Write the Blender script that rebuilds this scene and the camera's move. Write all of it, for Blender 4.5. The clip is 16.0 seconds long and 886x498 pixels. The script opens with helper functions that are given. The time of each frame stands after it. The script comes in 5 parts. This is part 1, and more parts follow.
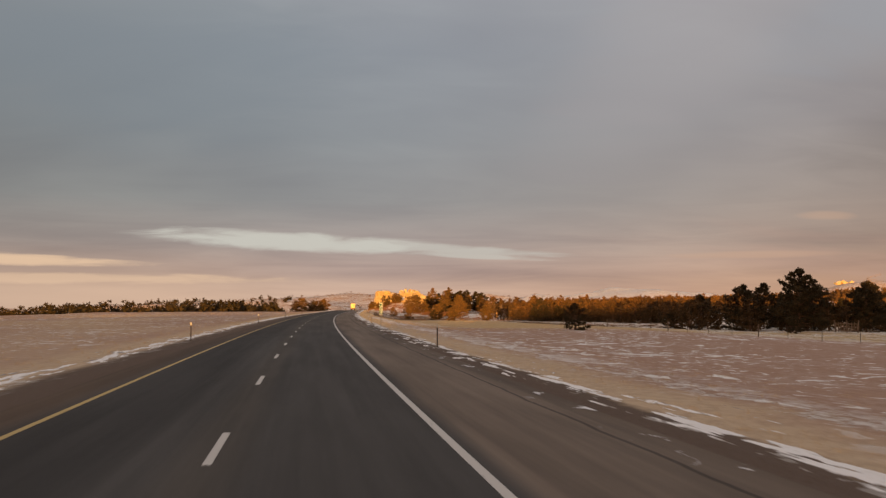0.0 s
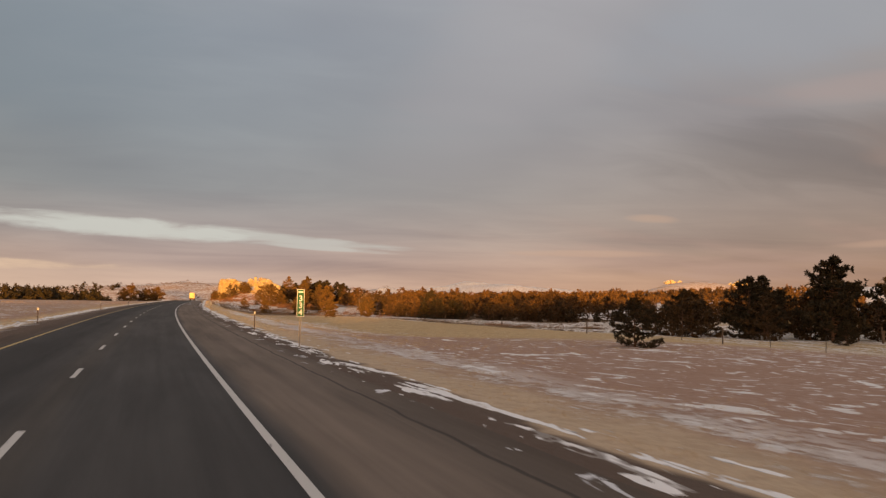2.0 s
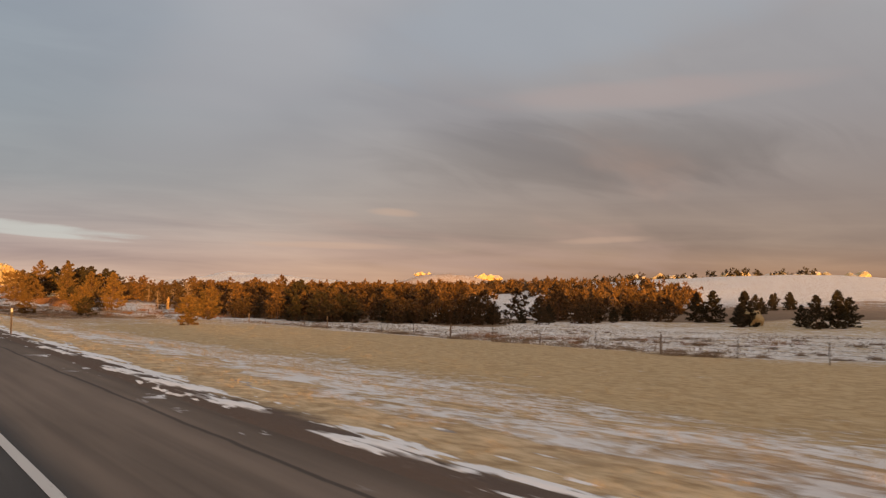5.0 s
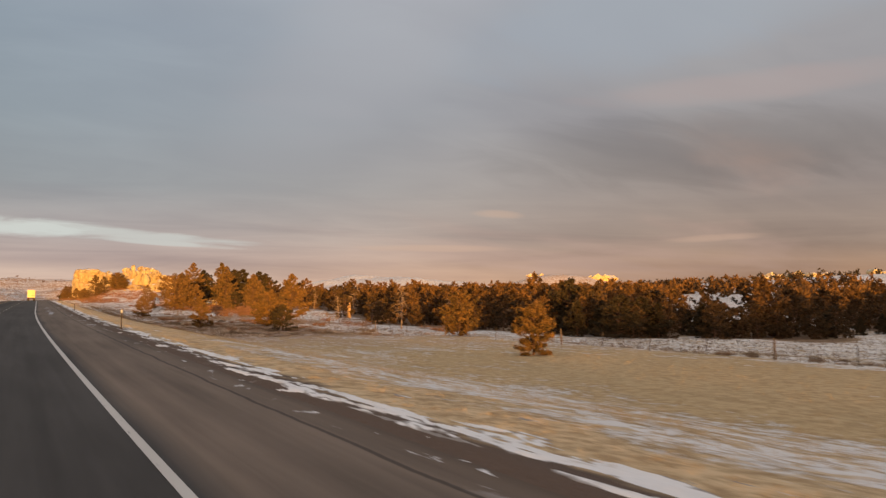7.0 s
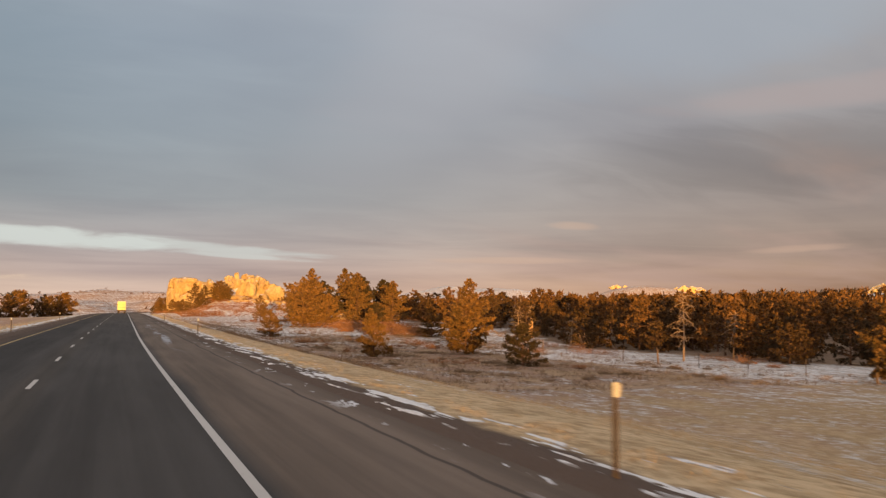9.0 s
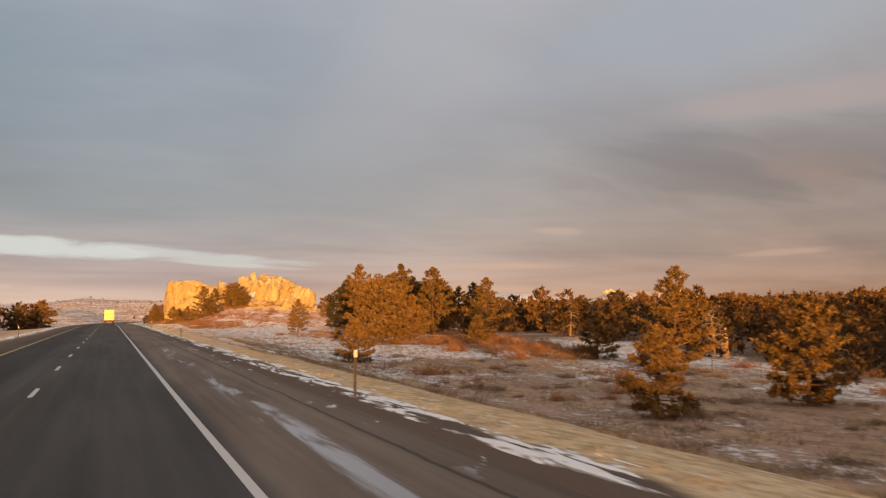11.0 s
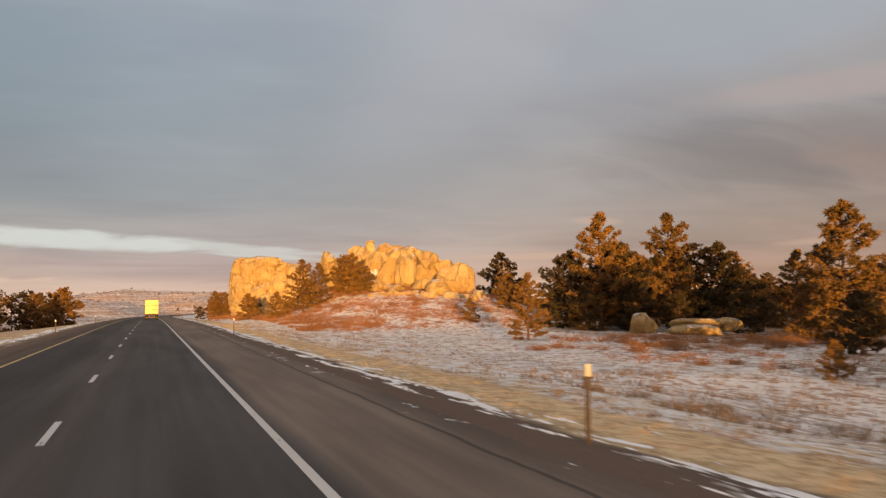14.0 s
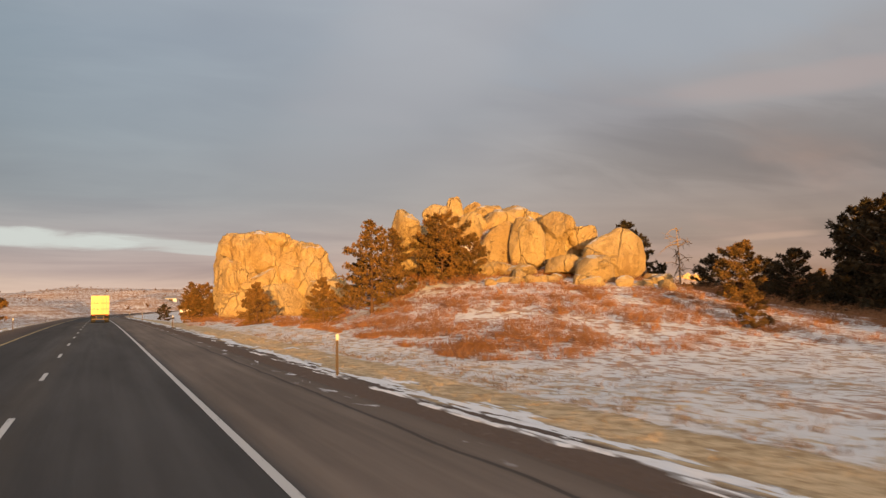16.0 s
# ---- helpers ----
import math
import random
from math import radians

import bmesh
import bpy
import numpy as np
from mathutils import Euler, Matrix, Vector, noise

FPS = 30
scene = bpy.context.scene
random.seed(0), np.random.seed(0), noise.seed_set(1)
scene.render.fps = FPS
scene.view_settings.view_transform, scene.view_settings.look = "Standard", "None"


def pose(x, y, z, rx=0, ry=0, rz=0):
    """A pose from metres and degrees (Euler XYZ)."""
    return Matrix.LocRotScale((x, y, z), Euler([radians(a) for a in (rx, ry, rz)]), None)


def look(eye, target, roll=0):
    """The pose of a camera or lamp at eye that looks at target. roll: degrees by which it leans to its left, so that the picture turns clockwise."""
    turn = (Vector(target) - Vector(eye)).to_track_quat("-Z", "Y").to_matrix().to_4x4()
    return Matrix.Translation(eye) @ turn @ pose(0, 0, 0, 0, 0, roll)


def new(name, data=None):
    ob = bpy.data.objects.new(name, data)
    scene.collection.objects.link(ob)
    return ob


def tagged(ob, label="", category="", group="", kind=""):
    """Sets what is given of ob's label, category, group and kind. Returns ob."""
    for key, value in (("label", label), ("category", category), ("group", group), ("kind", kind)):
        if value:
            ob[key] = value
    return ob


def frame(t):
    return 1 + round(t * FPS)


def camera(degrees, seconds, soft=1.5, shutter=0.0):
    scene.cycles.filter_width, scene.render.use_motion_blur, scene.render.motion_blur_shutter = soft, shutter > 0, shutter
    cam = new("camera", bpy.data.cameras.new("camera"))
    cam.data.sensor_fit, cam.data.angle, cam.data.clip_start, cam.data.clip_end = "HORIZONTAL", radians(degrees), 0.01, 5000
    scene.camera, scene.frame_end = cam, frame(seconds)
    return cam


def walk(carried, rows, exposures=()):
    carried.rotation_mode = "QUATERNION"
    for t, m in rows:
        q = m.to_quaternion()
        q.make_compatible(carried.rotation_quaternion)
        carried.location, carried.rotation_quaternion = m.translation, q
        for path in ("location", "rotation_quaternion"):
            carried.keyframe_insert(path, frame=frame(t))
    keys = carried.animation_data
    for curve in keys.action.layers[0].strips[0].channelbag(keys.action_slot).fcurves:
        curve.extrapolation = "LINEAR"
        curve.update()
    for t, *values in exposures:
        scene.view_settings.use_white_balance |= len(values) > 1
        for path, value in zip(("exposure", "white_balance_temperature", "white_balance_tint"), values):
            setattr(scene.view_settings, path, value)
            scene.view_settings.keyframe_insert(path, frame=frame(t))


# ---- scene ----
cam = camera(54.43, 16.0, soft=1.3, shutter=0.22)
PATH = [
    (0.0, pose(10.969, 2.34, 2.170, 93.794, 0.013, -4.767)),
    (0.5, pose(10.272, 14.55, 2.170, 93.750, -0.018, -7.418)),
    (1.0, pose(9.467, 26.82, 2.170, 93.642, -0.471, -8.225)),
    (1.5, pose(8.704, 39.11, 2.170, 93.548, -0.505, -12.501)),
    (2.0, pose(7.981, 51.39, 2.170, 93.405, -1.021, -15.268)),
    (2.5, pose(7.271, 63.65, 2.170, 93.410, -1.168, -19.506)),
    (3.0, pose(6.573, 75.76, 2.170, 93.483, -0.939, -24.425)),
    (5.5, pose(3.358, 136.25, 2.170, 93.101, -1.091, -32.339)),
    (6.0, pose(2.943, 148.43, 2.170, 93.027, -0.350, -30.743)),
    (6.5, pose(2.510, 160.58, 2.170, 93.103, -0.377, -25.805)),
    (7.0, pose(2.048, 172.71, 2.170, 93.178, -0.367, -25.195)),
    (7.5, pose(1.777, 184.84, 2.170, 93.033, -0.371, -21.554)),
    (8.0, pose(1.448, 196.98, 2.170, 93.260, -0.361, -21.711)),
    (8.5, pose(1.143, 209.09, 2.170, 93.743, -0.531, -20.178)),
    (11.0, pose(0.177, 269.32, 2.170, 94.381, 0.118, -21.093)),
    (11.5, pose(0.134, 281.21, 2.170, 94.293, 0.420, -20.701)),
    (12.0, pose(0.040, 293.03, 2.170, 94.003, 0.312, -20.201)),
    (12.5, pose(-0.073, 304.89, 2.170, 93.947, 0.381, -20.544)),
    (13.0, pose(-0.155, 316.87, 2.170, 94.035, 0.483, -20.110)),
    (13.5, pose(-0.193, 328.80, 2.170, 93.792, 0.625, -19.438)),
    (14.0, pose(-0.123, 340.71, 2.170, 93.775, 0.364, -18.691)),
    (14.5, pose(-0.224, 352.65, 2.170, 93.728, 0.880, -20.042)),
    (15.0, pose(-0.216, 364.62, 2.170, 93.638, 0.918, -20.567)),
    (15.5, pose(-0.225, 376.69, 2.170, 93.604, 0.764, -20.548)),
    (16.0, pose(-0.222, 388.73, 2.170, 93.512, 0.700, -21.769)),
]
walk(cam, PATH, [(0.0, 0.56, 7450, 17), (3.0, 0.65, 7150, 15), (5.5, 0.72, 6950, 13), (8.5, 0.79, 6800, 12), (11.0, 0.82, 7050, 14), (14.0, 0.82, 7000, 13), (16.0, 0.80, 6850, 12)])

# the road runs along +y, with a slow right-hand bend over the first stretch and another far ahead
BEND_Y, BEND_R = 296.0, 3773.0
FAR_Y, FAR_R = 640.0, 900.0

DASH0 = 2.30
SUN_HEADING, SUN_ELEV = -13.0, 1.0   # degrees: where the light goes (right of the road's line), height of the sun

# ---- world ----
world = bpy.data.worlds.new("sky")
scene.world = world
world.use_nodes = True
wt = world.node_tree
wt.nodes.clear()


class Net:
    """Short way to write node trees."""

    def __init__(self, tree):
        self.t = tree

    def node(self, kind, inputs=None):
        n = self.t.nodes.new(kind)
        for k, v in (inputs or {}).items():
            self.put(n.inputs[k], v)
        return n

    def put(self, socket, v):
        if isinstance(v, bpy.types.NodeSocket):
            self.t.links.new(v, socket)
        elif isinstance(v, tuple) and len(v) == 3 and socket.type == "RGBA":
            socket.default_value = (*v, 1)
        else:
            socket.default_value = v

    def math(self, op, a, b=0.0, c=0.0, clamp=False):
        n = self.t.nodes.new("ShaderNodeMath")
        n.operation, n.use_clamp = op, clamp
        for s, v in zip(n.inputs, (a, b, c)):
            self.put(s, v)
        return n.outputs[0]

    def mix(self, f, a, b, blend="MIX"):
        n = self.t.nodes.new("ShaderNodeMix")
        n.data_type, n.blend_type = "RGBA", blend
        self.put(n.inputs[0], f), self.put(n.inputs[6], a), self.put(n.inputs[7], b)
        return n.outputs[2]

    def span(self, v, a, b, lo=0.0, hi=1.0, smooth=True):
        n = self.t.nodes.new("ShaderNodeMapRange")
        n.interpolation_type = "SMOOTHSTEP" if smooth else "LINEAR"
        for i, q in enumerate((v, a, b, lo, hi)):
            self.put(n.inputs[i], q)
        return n.outputs[0]

    def noise(self, vec, scale, detail=4.0, rough=0.55, dist=0.0):
        n = self.node("ShaderNodeTexNoise", {"Scale": scale, "Detail": detail, "Roughness": rough, "Distortion": dist})
        if vec is not None:
            self.put(n.inputs["Vector"], vec)
        return n.outputs["Fac"]

    def scaled(self, vec, s, rot=(0, 0, 0), loc=(0, 0, 0)):
        n = self.node("ShaderNodeMapping", {"Scale": s, "Rotation": rot, "Location": loc})
        self.put(n.inputs["Vector"], vec)
        return n.outputs[0]

    def ramp(self, v, stops, ease="LINEAR"):
        n = self.t.nodes.new("ShaderNodeValToRGB")
        n.color_ramp.interpolation = ease
        el = n.color_ramp.elements
        while len(el) < len(stops):
            el.new(0.5)
        for e, (p, col) in zip(el, stops):
            e.position, e.color = p, (*col, 1)
        self.put(n.inputs[0], v)
        return n.outputs[0]


w = Net(wt)
way = w.node("ShaderNodeTexCoord").outputs["Generated"]
xyz = w.node("ShaderNodeSeparateXYZ", {0: way})
dx, dy, dz = xyz.outputs[0], xyz.outputs[1], xyz.outputs[2]
clear = w.node("ShaderNodeTexSky")
clear.sky_type, clear.sun_disc, clear.dust_density = "NISHITA", False, 1.5
clear.sun_elevation, clear.sun_rotation = radians(SUN_ELEV), radians(180 - SUN_HEADING)
clear_col = w.mix(1.0, clear.outputs[0], (0.10, 0.10, 0.10), "MULTIPLY")
elev = w.math("ARCTAN2", dz, w.math("SQRT", w.math("ADD", w.math("MULTIPLY", dx, dx), w.math("MULTIPLY", dy, dy))))
azim = w.math("ARCTAN2", dx, dy)      # right of the road's line is positive
# cloud deck seen from below: the sheet is drawn out towards the horizon
flat = w.math("ADD", w.math("MAXIMUM", dz, 0.0), 0.26)
deck = w.node("ShaderNodeCombineXYZ", {0: w.math("DIVIDE", dx, flat), 1: w.math("DIVIDE", dy, flat), 2: 0.0}).outputs[0]
n_big = w.noise(w.scaled(deck, (0.75, 1.15, 1), (0, 0, 0.75)), 1.0, 3, 0.42, 0.5)
n_fine = w.noise(w.scaled(deck, (0.6, 1.5, 1), (0, 0, 0.5)), 3.4, 5, 0.55, 1.2)
# bands parallel to the horizon low down
low = w.node("ShaderNodeCombineXYZ", {0: w.math("MULTIPLY", azim, 2.6), 1: w.math("MULTIPLY", elev, 34.0), 2: 0.0}).outputs[0]
n_band = w.noise(low, 1.5, 5, 0.55, 0.6)
cool = w.ramp(w.math("MULTIPLY", elev, 0.62), [(0.0, (0.60, 0.45, 0.37)), (0.010, (0.62, 0.475, 0.395)), (0.017, (0.53, 0.42, 0.365)), (0.022, (0.40, 0.33, 0.315)), (0.028, (0.43, 0.365, 0.35)), (0.045, (0.37, 0.355, 0.36)), (0.075, (0.275, 0.315, 0.345)), (0.12, (0.235, 0.290, 0.340)), (0.18, (0.255, 0.320, 0.385)), (0.28, (0.36, 0.415, 0.475)), (0.55, (0.66, 0.67, 0.70)), (1.0, (0.85, 0.86, 0.90))])
warm = w.ramp(w.math("MULTIPLY", elev, 0.62), [(0.0, (0.45, 0.245, 0.14)), (0.020, (0.42, 0.27, 0.185)), (0.040, (0.355, 0.275, 0.230)), (0.080, (0.330, 0.290, 0.278)), (0.13, (0.335, 0.330, 0.350)), (0.20, (0.365, 0.385, 0.425)), (0.28, (0.39, 0.43, 0.50)), (0.55, (0.66, 0.67, 0.70)), (1.0, (0.85, 0.86, 0.90))])
side = w.span(azim, -0.15, 0.85)
cloud = w.mix(side, cool, warm)
shade = w.math("ADD", w.math("MULTIPLY", w.math("SUBTRACT", n_big, 0.5), 0.75), w.math("MULTIPLY", w.math("SUBTRACT", n_fine, 0.5), 0.16))
lowmask = w.span(elev, 0.16, 0.03)
shade = w.math("ADD", shade, w.math("MULTIPLY", lowmask, w.math("MULTIPLY", w.math("SUBTRACT", n_band, 0.52), 0.75)))
cloud = w.mix(1.0, cloud, w.node("ShaderNodeCombineColor", {0: w.math("ADD", 1.0, shade), 1: w.math("ADD", 1.0, shade), 2: w.math("ADD", 1.0, w.math("MULTIPLY", shade, 0.85))}).outputs[0], "MULTIPLY")
# pink light caught under the deck, to the right
n_pink = w.noise(w.scaled(deck, (0.5, 1.1, 1), (0, 0, 0.3), (3, 1, 0)), 1.1, 5, 0.55, 0.5)
pink = w.math("MULTIPLY", w.math("MULTIPLY", w.span(n_pink, 0.52, 0.72), w.span(azim, 0.1, 0.6)), w.span(elev, 0.45, 0.12))
cloud = w.mix(w.math("MULTIPLY", pink, 0.6), cloud, (0.50, 0.36, 0.31))
# broad forms: a paler sheet ahead, a heavy band to the right with open blue above it and thin lit wisps


def blot(az0, el0, wid, hgt, slope):
    a = w.math("DIVIDE", w.math("SUBTRACT", azim, az0), wid)
    e = w.math("DIVIDE", w.math("SUBTRACT", elev, w.math("ADD", el0, w.math("MULTIPLY", w.math("SUBTRACT", azim, az0), slope))), hgt)
    d = w.math("ADD", w.math("MULTIPLY", a, a), w.math("MULTIPLY", e, e))
    d = w.math("ADD", d, w.math("MULTIPLY", w.math("SUBTRACT", n_fine, 0.5), 1.6))
    return w.span(d, 1.4, 0.0)


gain = w.math("ADD", w.math("MULTIPLY", w.span(azim, -0.42, 0.10), 0.36), w.math("MULTIPLY", w.span(azim, 0.30, 0.80), -0.25))
gain = w.math("SUBTRACT", w.math("ADD", 0.815, gain), w.math("MULTIPLY", blot(0.74, 0.165, 0.26, 0.045, 0.02), 0.20))
cloud = w.mix(1.0, cloud, w.node("ShaderNodeCombineColor", {0: gain, 1: gain, 2: gain}).outputs[0], "MULTIPLY")
cloud = w.mix(w.math("MULTIPLY", blot(0.70, 0.32, 0.26, 0.065, 0.15), 0.50), cloud, (0.355, 0.425, 0.505))
cloud = w.mix(w.math("MULTIPLY", blot(0.42, 0.37, 0.22, 0.13, 0.8), 0.30), cloud, (0.44, 0.45, 0.49))
cloud = w.mix(w.math("MULTIPLY", blot(-0.25, 0.27, 0.22, 0.10, 0.0), 0.35), cloud, (0.22, 0.30, 0.37))
cloud = w.mix(w.math("MULTIPLY", blot(0.80, 0.232, 0.20, 0.017, 0.04), 0.38), cloud, (0.46, 0.37, 0.36))
wisps = w.math("MAXIMUM", blot(0.742, 0.067, 0.055, 0.0045, 0.05), w.math("MAXIMUM", blot(0.503, 0.096, 0.03, 0.005, -0.05), blot(0.43, 0.056, 0.09, 0.004, 0.0)))
cloud = w.mix(w.math("MULTIPLY", wisps, 0.38), cloud, (0.64, 0.45, 0.34))
# a long break in the deck, low ahead, and a thinner one beside it
n_gap = w.noise(w.node("ShaderNodeCombineXYZ", {0: w.math("MULTIPLY", azim, 11.0), 1: w.math("MULTIPLY", elev, 95.0), 2: 2.0}).outputs[0], 1.0, 5, 0.6, 0.5)


def opening(az0, el0, wid, hgt, slope, rag):
    a = w.math("DIVIDE", w.math("SUBTRACT", azim, az0), wid)
    e = w.math("DIVIDE", w.math("SUBTRACT", elev, w.math("ADD", el0, w.math("MULTIPLY", w.math("SUBTRACT", azim, az0), slope))), hgt)
    d = w.math("ADD", w.math("MULTIPLY", a, a), w.math("MULTIPLY", e, e))
    return w.span(w.math("ADD", d, w.math("MULTIPLY", w.math("SUBTRACT", n_gap, 0.5), rag)), 1.35, 0.10)


gap = w.math("MAXIMUM", opening(-0.090, 0.0735, 0.175, 0.0110, -0.040, 2.6), w.math("MULTIPLY", w.math("MAXIMUM", opening(0.09, 0.0660, 0.13, 0.0060, -0.055, 2.4), opening(0.13, 0.0575, 0.07, 0.0035, -0.05, 2.2)), 0.7))
cloud = w.mix(w.math("MULTIPLY", gap, 0.92), cloud, w.mix(0.25, (0.76, 0.86, 0.865), clear_col))
cream = w.math("MAXIMUM", opening(-0.41, 0.050, 0.15, 0.0065, -0.03, 2.4), w.math("MULTIPLY", opening(-0.36, 0.030, 0.26, 0.006, 0.0, 3.0), 0.7))
cloud = w.mix(w.math("MULTIPLY", cream, 0.8), cloud, (0.90, 0.70, 0.50))
pale = w.math("MULTIPLY", w.span(azim, 0.02, -0.28), w.span(elev, 0.075, 0.01))
cloud = w.mix(w.math("MULTIPLY", pale, 0.55), cloud, (0.78, 0.60, 0.47))
# dawn glow round the sun, behind the walk
toward = w.math("ADD", w.math("MULTIPLY", dx, -math.sin(radians(-SUN_HEADING))), w.math("MULTIPLY", dy, -math.cos(radians(-SUN_HEADING))))
glow = w.math("MULTIPLY", w.span(toward, 0.2, 1.0), w.span(elev, 0.9, 0.0))
cloud = w.mix(glow, cloud, (1.7, 1.0, 0.55))
down = w.span(elev, -0.01, -0.12)
cloud = w.mix(down, cloud, (0.12, 0.09, 0.07))
sky = w.mix(0.06, cloud, clear_col)
bg = w.node("ShaderNodeBackground", {"Color": sky, "Strength": 0.62})
w.node("ShaderNodeOutputWorld", {0: bg.outputs[0]})

sun = bpy.data.lights.new("sun", "SUN")
sun.energy, sun.color, sun.angle = 5.0, (1.0, 0.51, 0.13), radians(0.6)
heading = Vector((math.sin(radians(-SUN_HEADING)) * math.cos(radians(SUN_ELEV)), math.cos(radians(SUN_HEADING)) * math.cos(radians(SUN_ELEV)), -math.sin(radians(SUN_ELEV))))
new("sun", sun).matrix_world = look((0, 0, 60), Vector((0, 0, 60)) + heading)


# ---- materials ----
def material(name):
    m = bpy.data.materials.new(name)
    m.use_nodes = True
    net = Net(m.node_tree)
    bsdf = m.node_tree.nodes["Principled BSDF"]
    return m, net, bsdf


def bumped(net, bsdf, height, dist, strength=0.6):
    b = net.node("ShaderNodeBump", {"Height": height, "Distance": dist, "Strength": strength})
    net.put(bsdf.inputs["Normal"], b.outputs[0])


def varied(name, col, rough=0.8, scale=3.0, amount=0.35, metal=0.0, fine=40.0, bump=0.0, rnd=0.25, spec=0.3):
    """A plain stuff with grain at two scales and a little difference from thing to thing."""
    m, n, b = material(name)
    p = n.node("ShaderNodeTexCoord").outputs["Object"]
    v = n.math("ADD", n.math("MULTIPLY", n.noise(p, scale), 0.6), n.math("MULTIPLY", n.noise(p, fine, 3), 0.4))
    info = n.node("ShaderNodeObjectInfo").outputs["Random"]
    f = n.math("ADD", 1 - amount / 2 - rnd / 2, n.math("ADD", n.math("MULTIPLY", v, amount), n.math("MULTIPLY", info, rnd)))
    c = n.mix(1.0, col, n.node("ShaderNodeCombineColor", {0: f, 1: f, 2: f}).outputs[0], "MULTIPLY")
    n.put(b.inputs["Base Color"], c)
    n.put(b.inputs["Roughness"], rough)
    n.put(b.inputs["Metallic"], metal)
    n.put(b.inputs["Specular IOR Level"], spec)
    if bump:
        bumped(n, b, v, bump)
    return m


def needles(name, a, b_col):
    m, n, b = material(name)
    isl = n.node("ShaderNodeNewGeometry").outputs["Random Per Island"]
    info = n.node("ShaderNodeObjectInfo").outputs["Random"]
    p = n.node("ShaderNodeTexCoord").outputs["Object"]
    f = n.math("ADD", n.math("MULTIPLY", isl, 0.45), n.math("ADD", n.math("MULTIPLY", n.span(n.noise(p, 1.3, 3, 0.6), 0.32, 0.66), 0.50), n.math("MULTIPLY", n.math("SUBTRACT", info, 0.5), 0.2)))
    n.put(b.inputs["Base Color"], n.mix(f, a, b_col))
    n.put(b.inputs["Roughness"], 0.75)
    n.put(b.inputs["Specular IOR Level"], 0.2)
    return m


# asphalt: dark lanes, polished wheel tracks, dusty brown shoulder, cracks
M_ASPHALT, n, b = material("asphalt")
uvn = n.node("ShaderNodeUVMap")
uvn.uv_map = "lanes"
uvm = uvn.outputs[0]
sp = n.node("ShaderNodeSeparateXYZ", {0: uvm})
u, v = sp.outputs[0], sp.outputs[1]
lane_n = n.noise(n.scaled(uvm, (2.2, 0.035, 1)), 1.0, 4, 0.6, 0.2)
blot = n.noise(n.scaled(uvm, (0.5, 0.06, 1)), 1.0, 4, 0.6)
grit = n.noise(n.scaled(uvm, (1, 1, 1)), 38.0, 4, 0.7)
wob = n.math("MULTIPLY", n.math("SUBTRACT", n.noise(n.scaled(uvm, (0.3, 0.05, 1)), 1.0), 0.5), 0.9)
uw = n.math("ADD", u, wob)
base = n.mix(n.span(uw, 1.9, 2.5), (0.052, 0.049, 0.047), (0.146, 0.113, 0.090))
base = n.mix(n.span(uw, 4.6, 6.2), base, (0.090, 0.065, 0.049))
base = n.mix(n.span(u, -5.2, -6.2), base, (0.078, 0.052, 0.036))
left_dark = n.math("MULTIPLY", n.span(uw, -2.6, -3.4), n.span(uw, -5.6, -4.9))
base = n.mix(n.math("MULTIPLY", left_dark, 0.6), base, (0.020, 0.019, 0.019))
seam = n.math("MULTIPLY", n.span(n.math("ABSOLUTE", n.math("ADD", uw, 1.76)), 0.75, 0.1), 0.45)
base = n.mix(seam, base, (0.072, 0.060, 0.048))
f = n.math("ADD", 0.55, n.math("ADD", n.math("MULTIPLY", n.span(lane_n, 0.25, 0.75), 0.36), n.math("ADD", n.math("MULTIPLY", n.span(blot, 0.3, 0.7), 0.42), n.math("MULTIPLY", grit, 0.16))))
base = n.mix(1.0, base, n.node("ShaderNodeCombineColor", {0: f, 1: f, 2: f}).outputs[0], "MULTIPLY")
# long crack between the shoulder's two strips, and oily streaks
crk = n.math("ABSOLUTE", n.math("SUBTRACT", n.math("ADD", u, n.math("MULTIPLY", n.math("SUBTRACT", n.noise(n.scaled(uvm, (0.2, 0.25, 1)), 1.0, 4), 0.5), 0.35)), 4.75))
base = n.mix(n.math("MULTIPLY", n.span(crk, 0.07, 0.02), 0.7), base, (0.022, 0.019, 0.017))
# frost and packed ice in the shoulder's wheel hollow
ice_n = n.noise(n.scaled(uvm, (1.3, 0.10, 1)), 1.0, 5, 0.65, 0.5)
ice_w = n.math("MULTIPLY", n.span(n.math("ABSOLUTE", n.math("SUBTRACT", uw, 3.55)), 0.55, 0.1), n.math("MULTIPLY", n.span(v, 262, 285), n.span(v, 345, 322)))
ice = n.math("MULTIPLY", ice_w, n.span(ice_n, 0.50, 0.62))
base = n.mix(n.math("MULTIPLY", ice, 0.75), base, (0.42, 0.45, 0.50))
# scraps of snow near the outer edge
sc_n = n.noise(n.scaled(uvm, (1.6, 0.55, 1)), 1.0, 4, 0.6, 0.6)
scrap = n.math("MULTIPLY", n.span(u, 4.7, 5.7), n.span(sc_n, 0.61, 0.64))
base = n.mix(n.math("MULTIPLY", scrap, 0.9), base, (0.78, 0.79, 0.82))
n.put(b.inputs["Base Color"], base)
n.put(b.inputs["Roughness"], n.math("SUBTRACT", 0.92, n.math("MULTIPLY", ice, 0.3)))
n.put(b.inputs["Specular IOR Level"], 0.25)
bumped(n, b, n.math("ADD", grit, n.math("MULTIPLY", scrap, 2.0)), 0.012, 0.6)

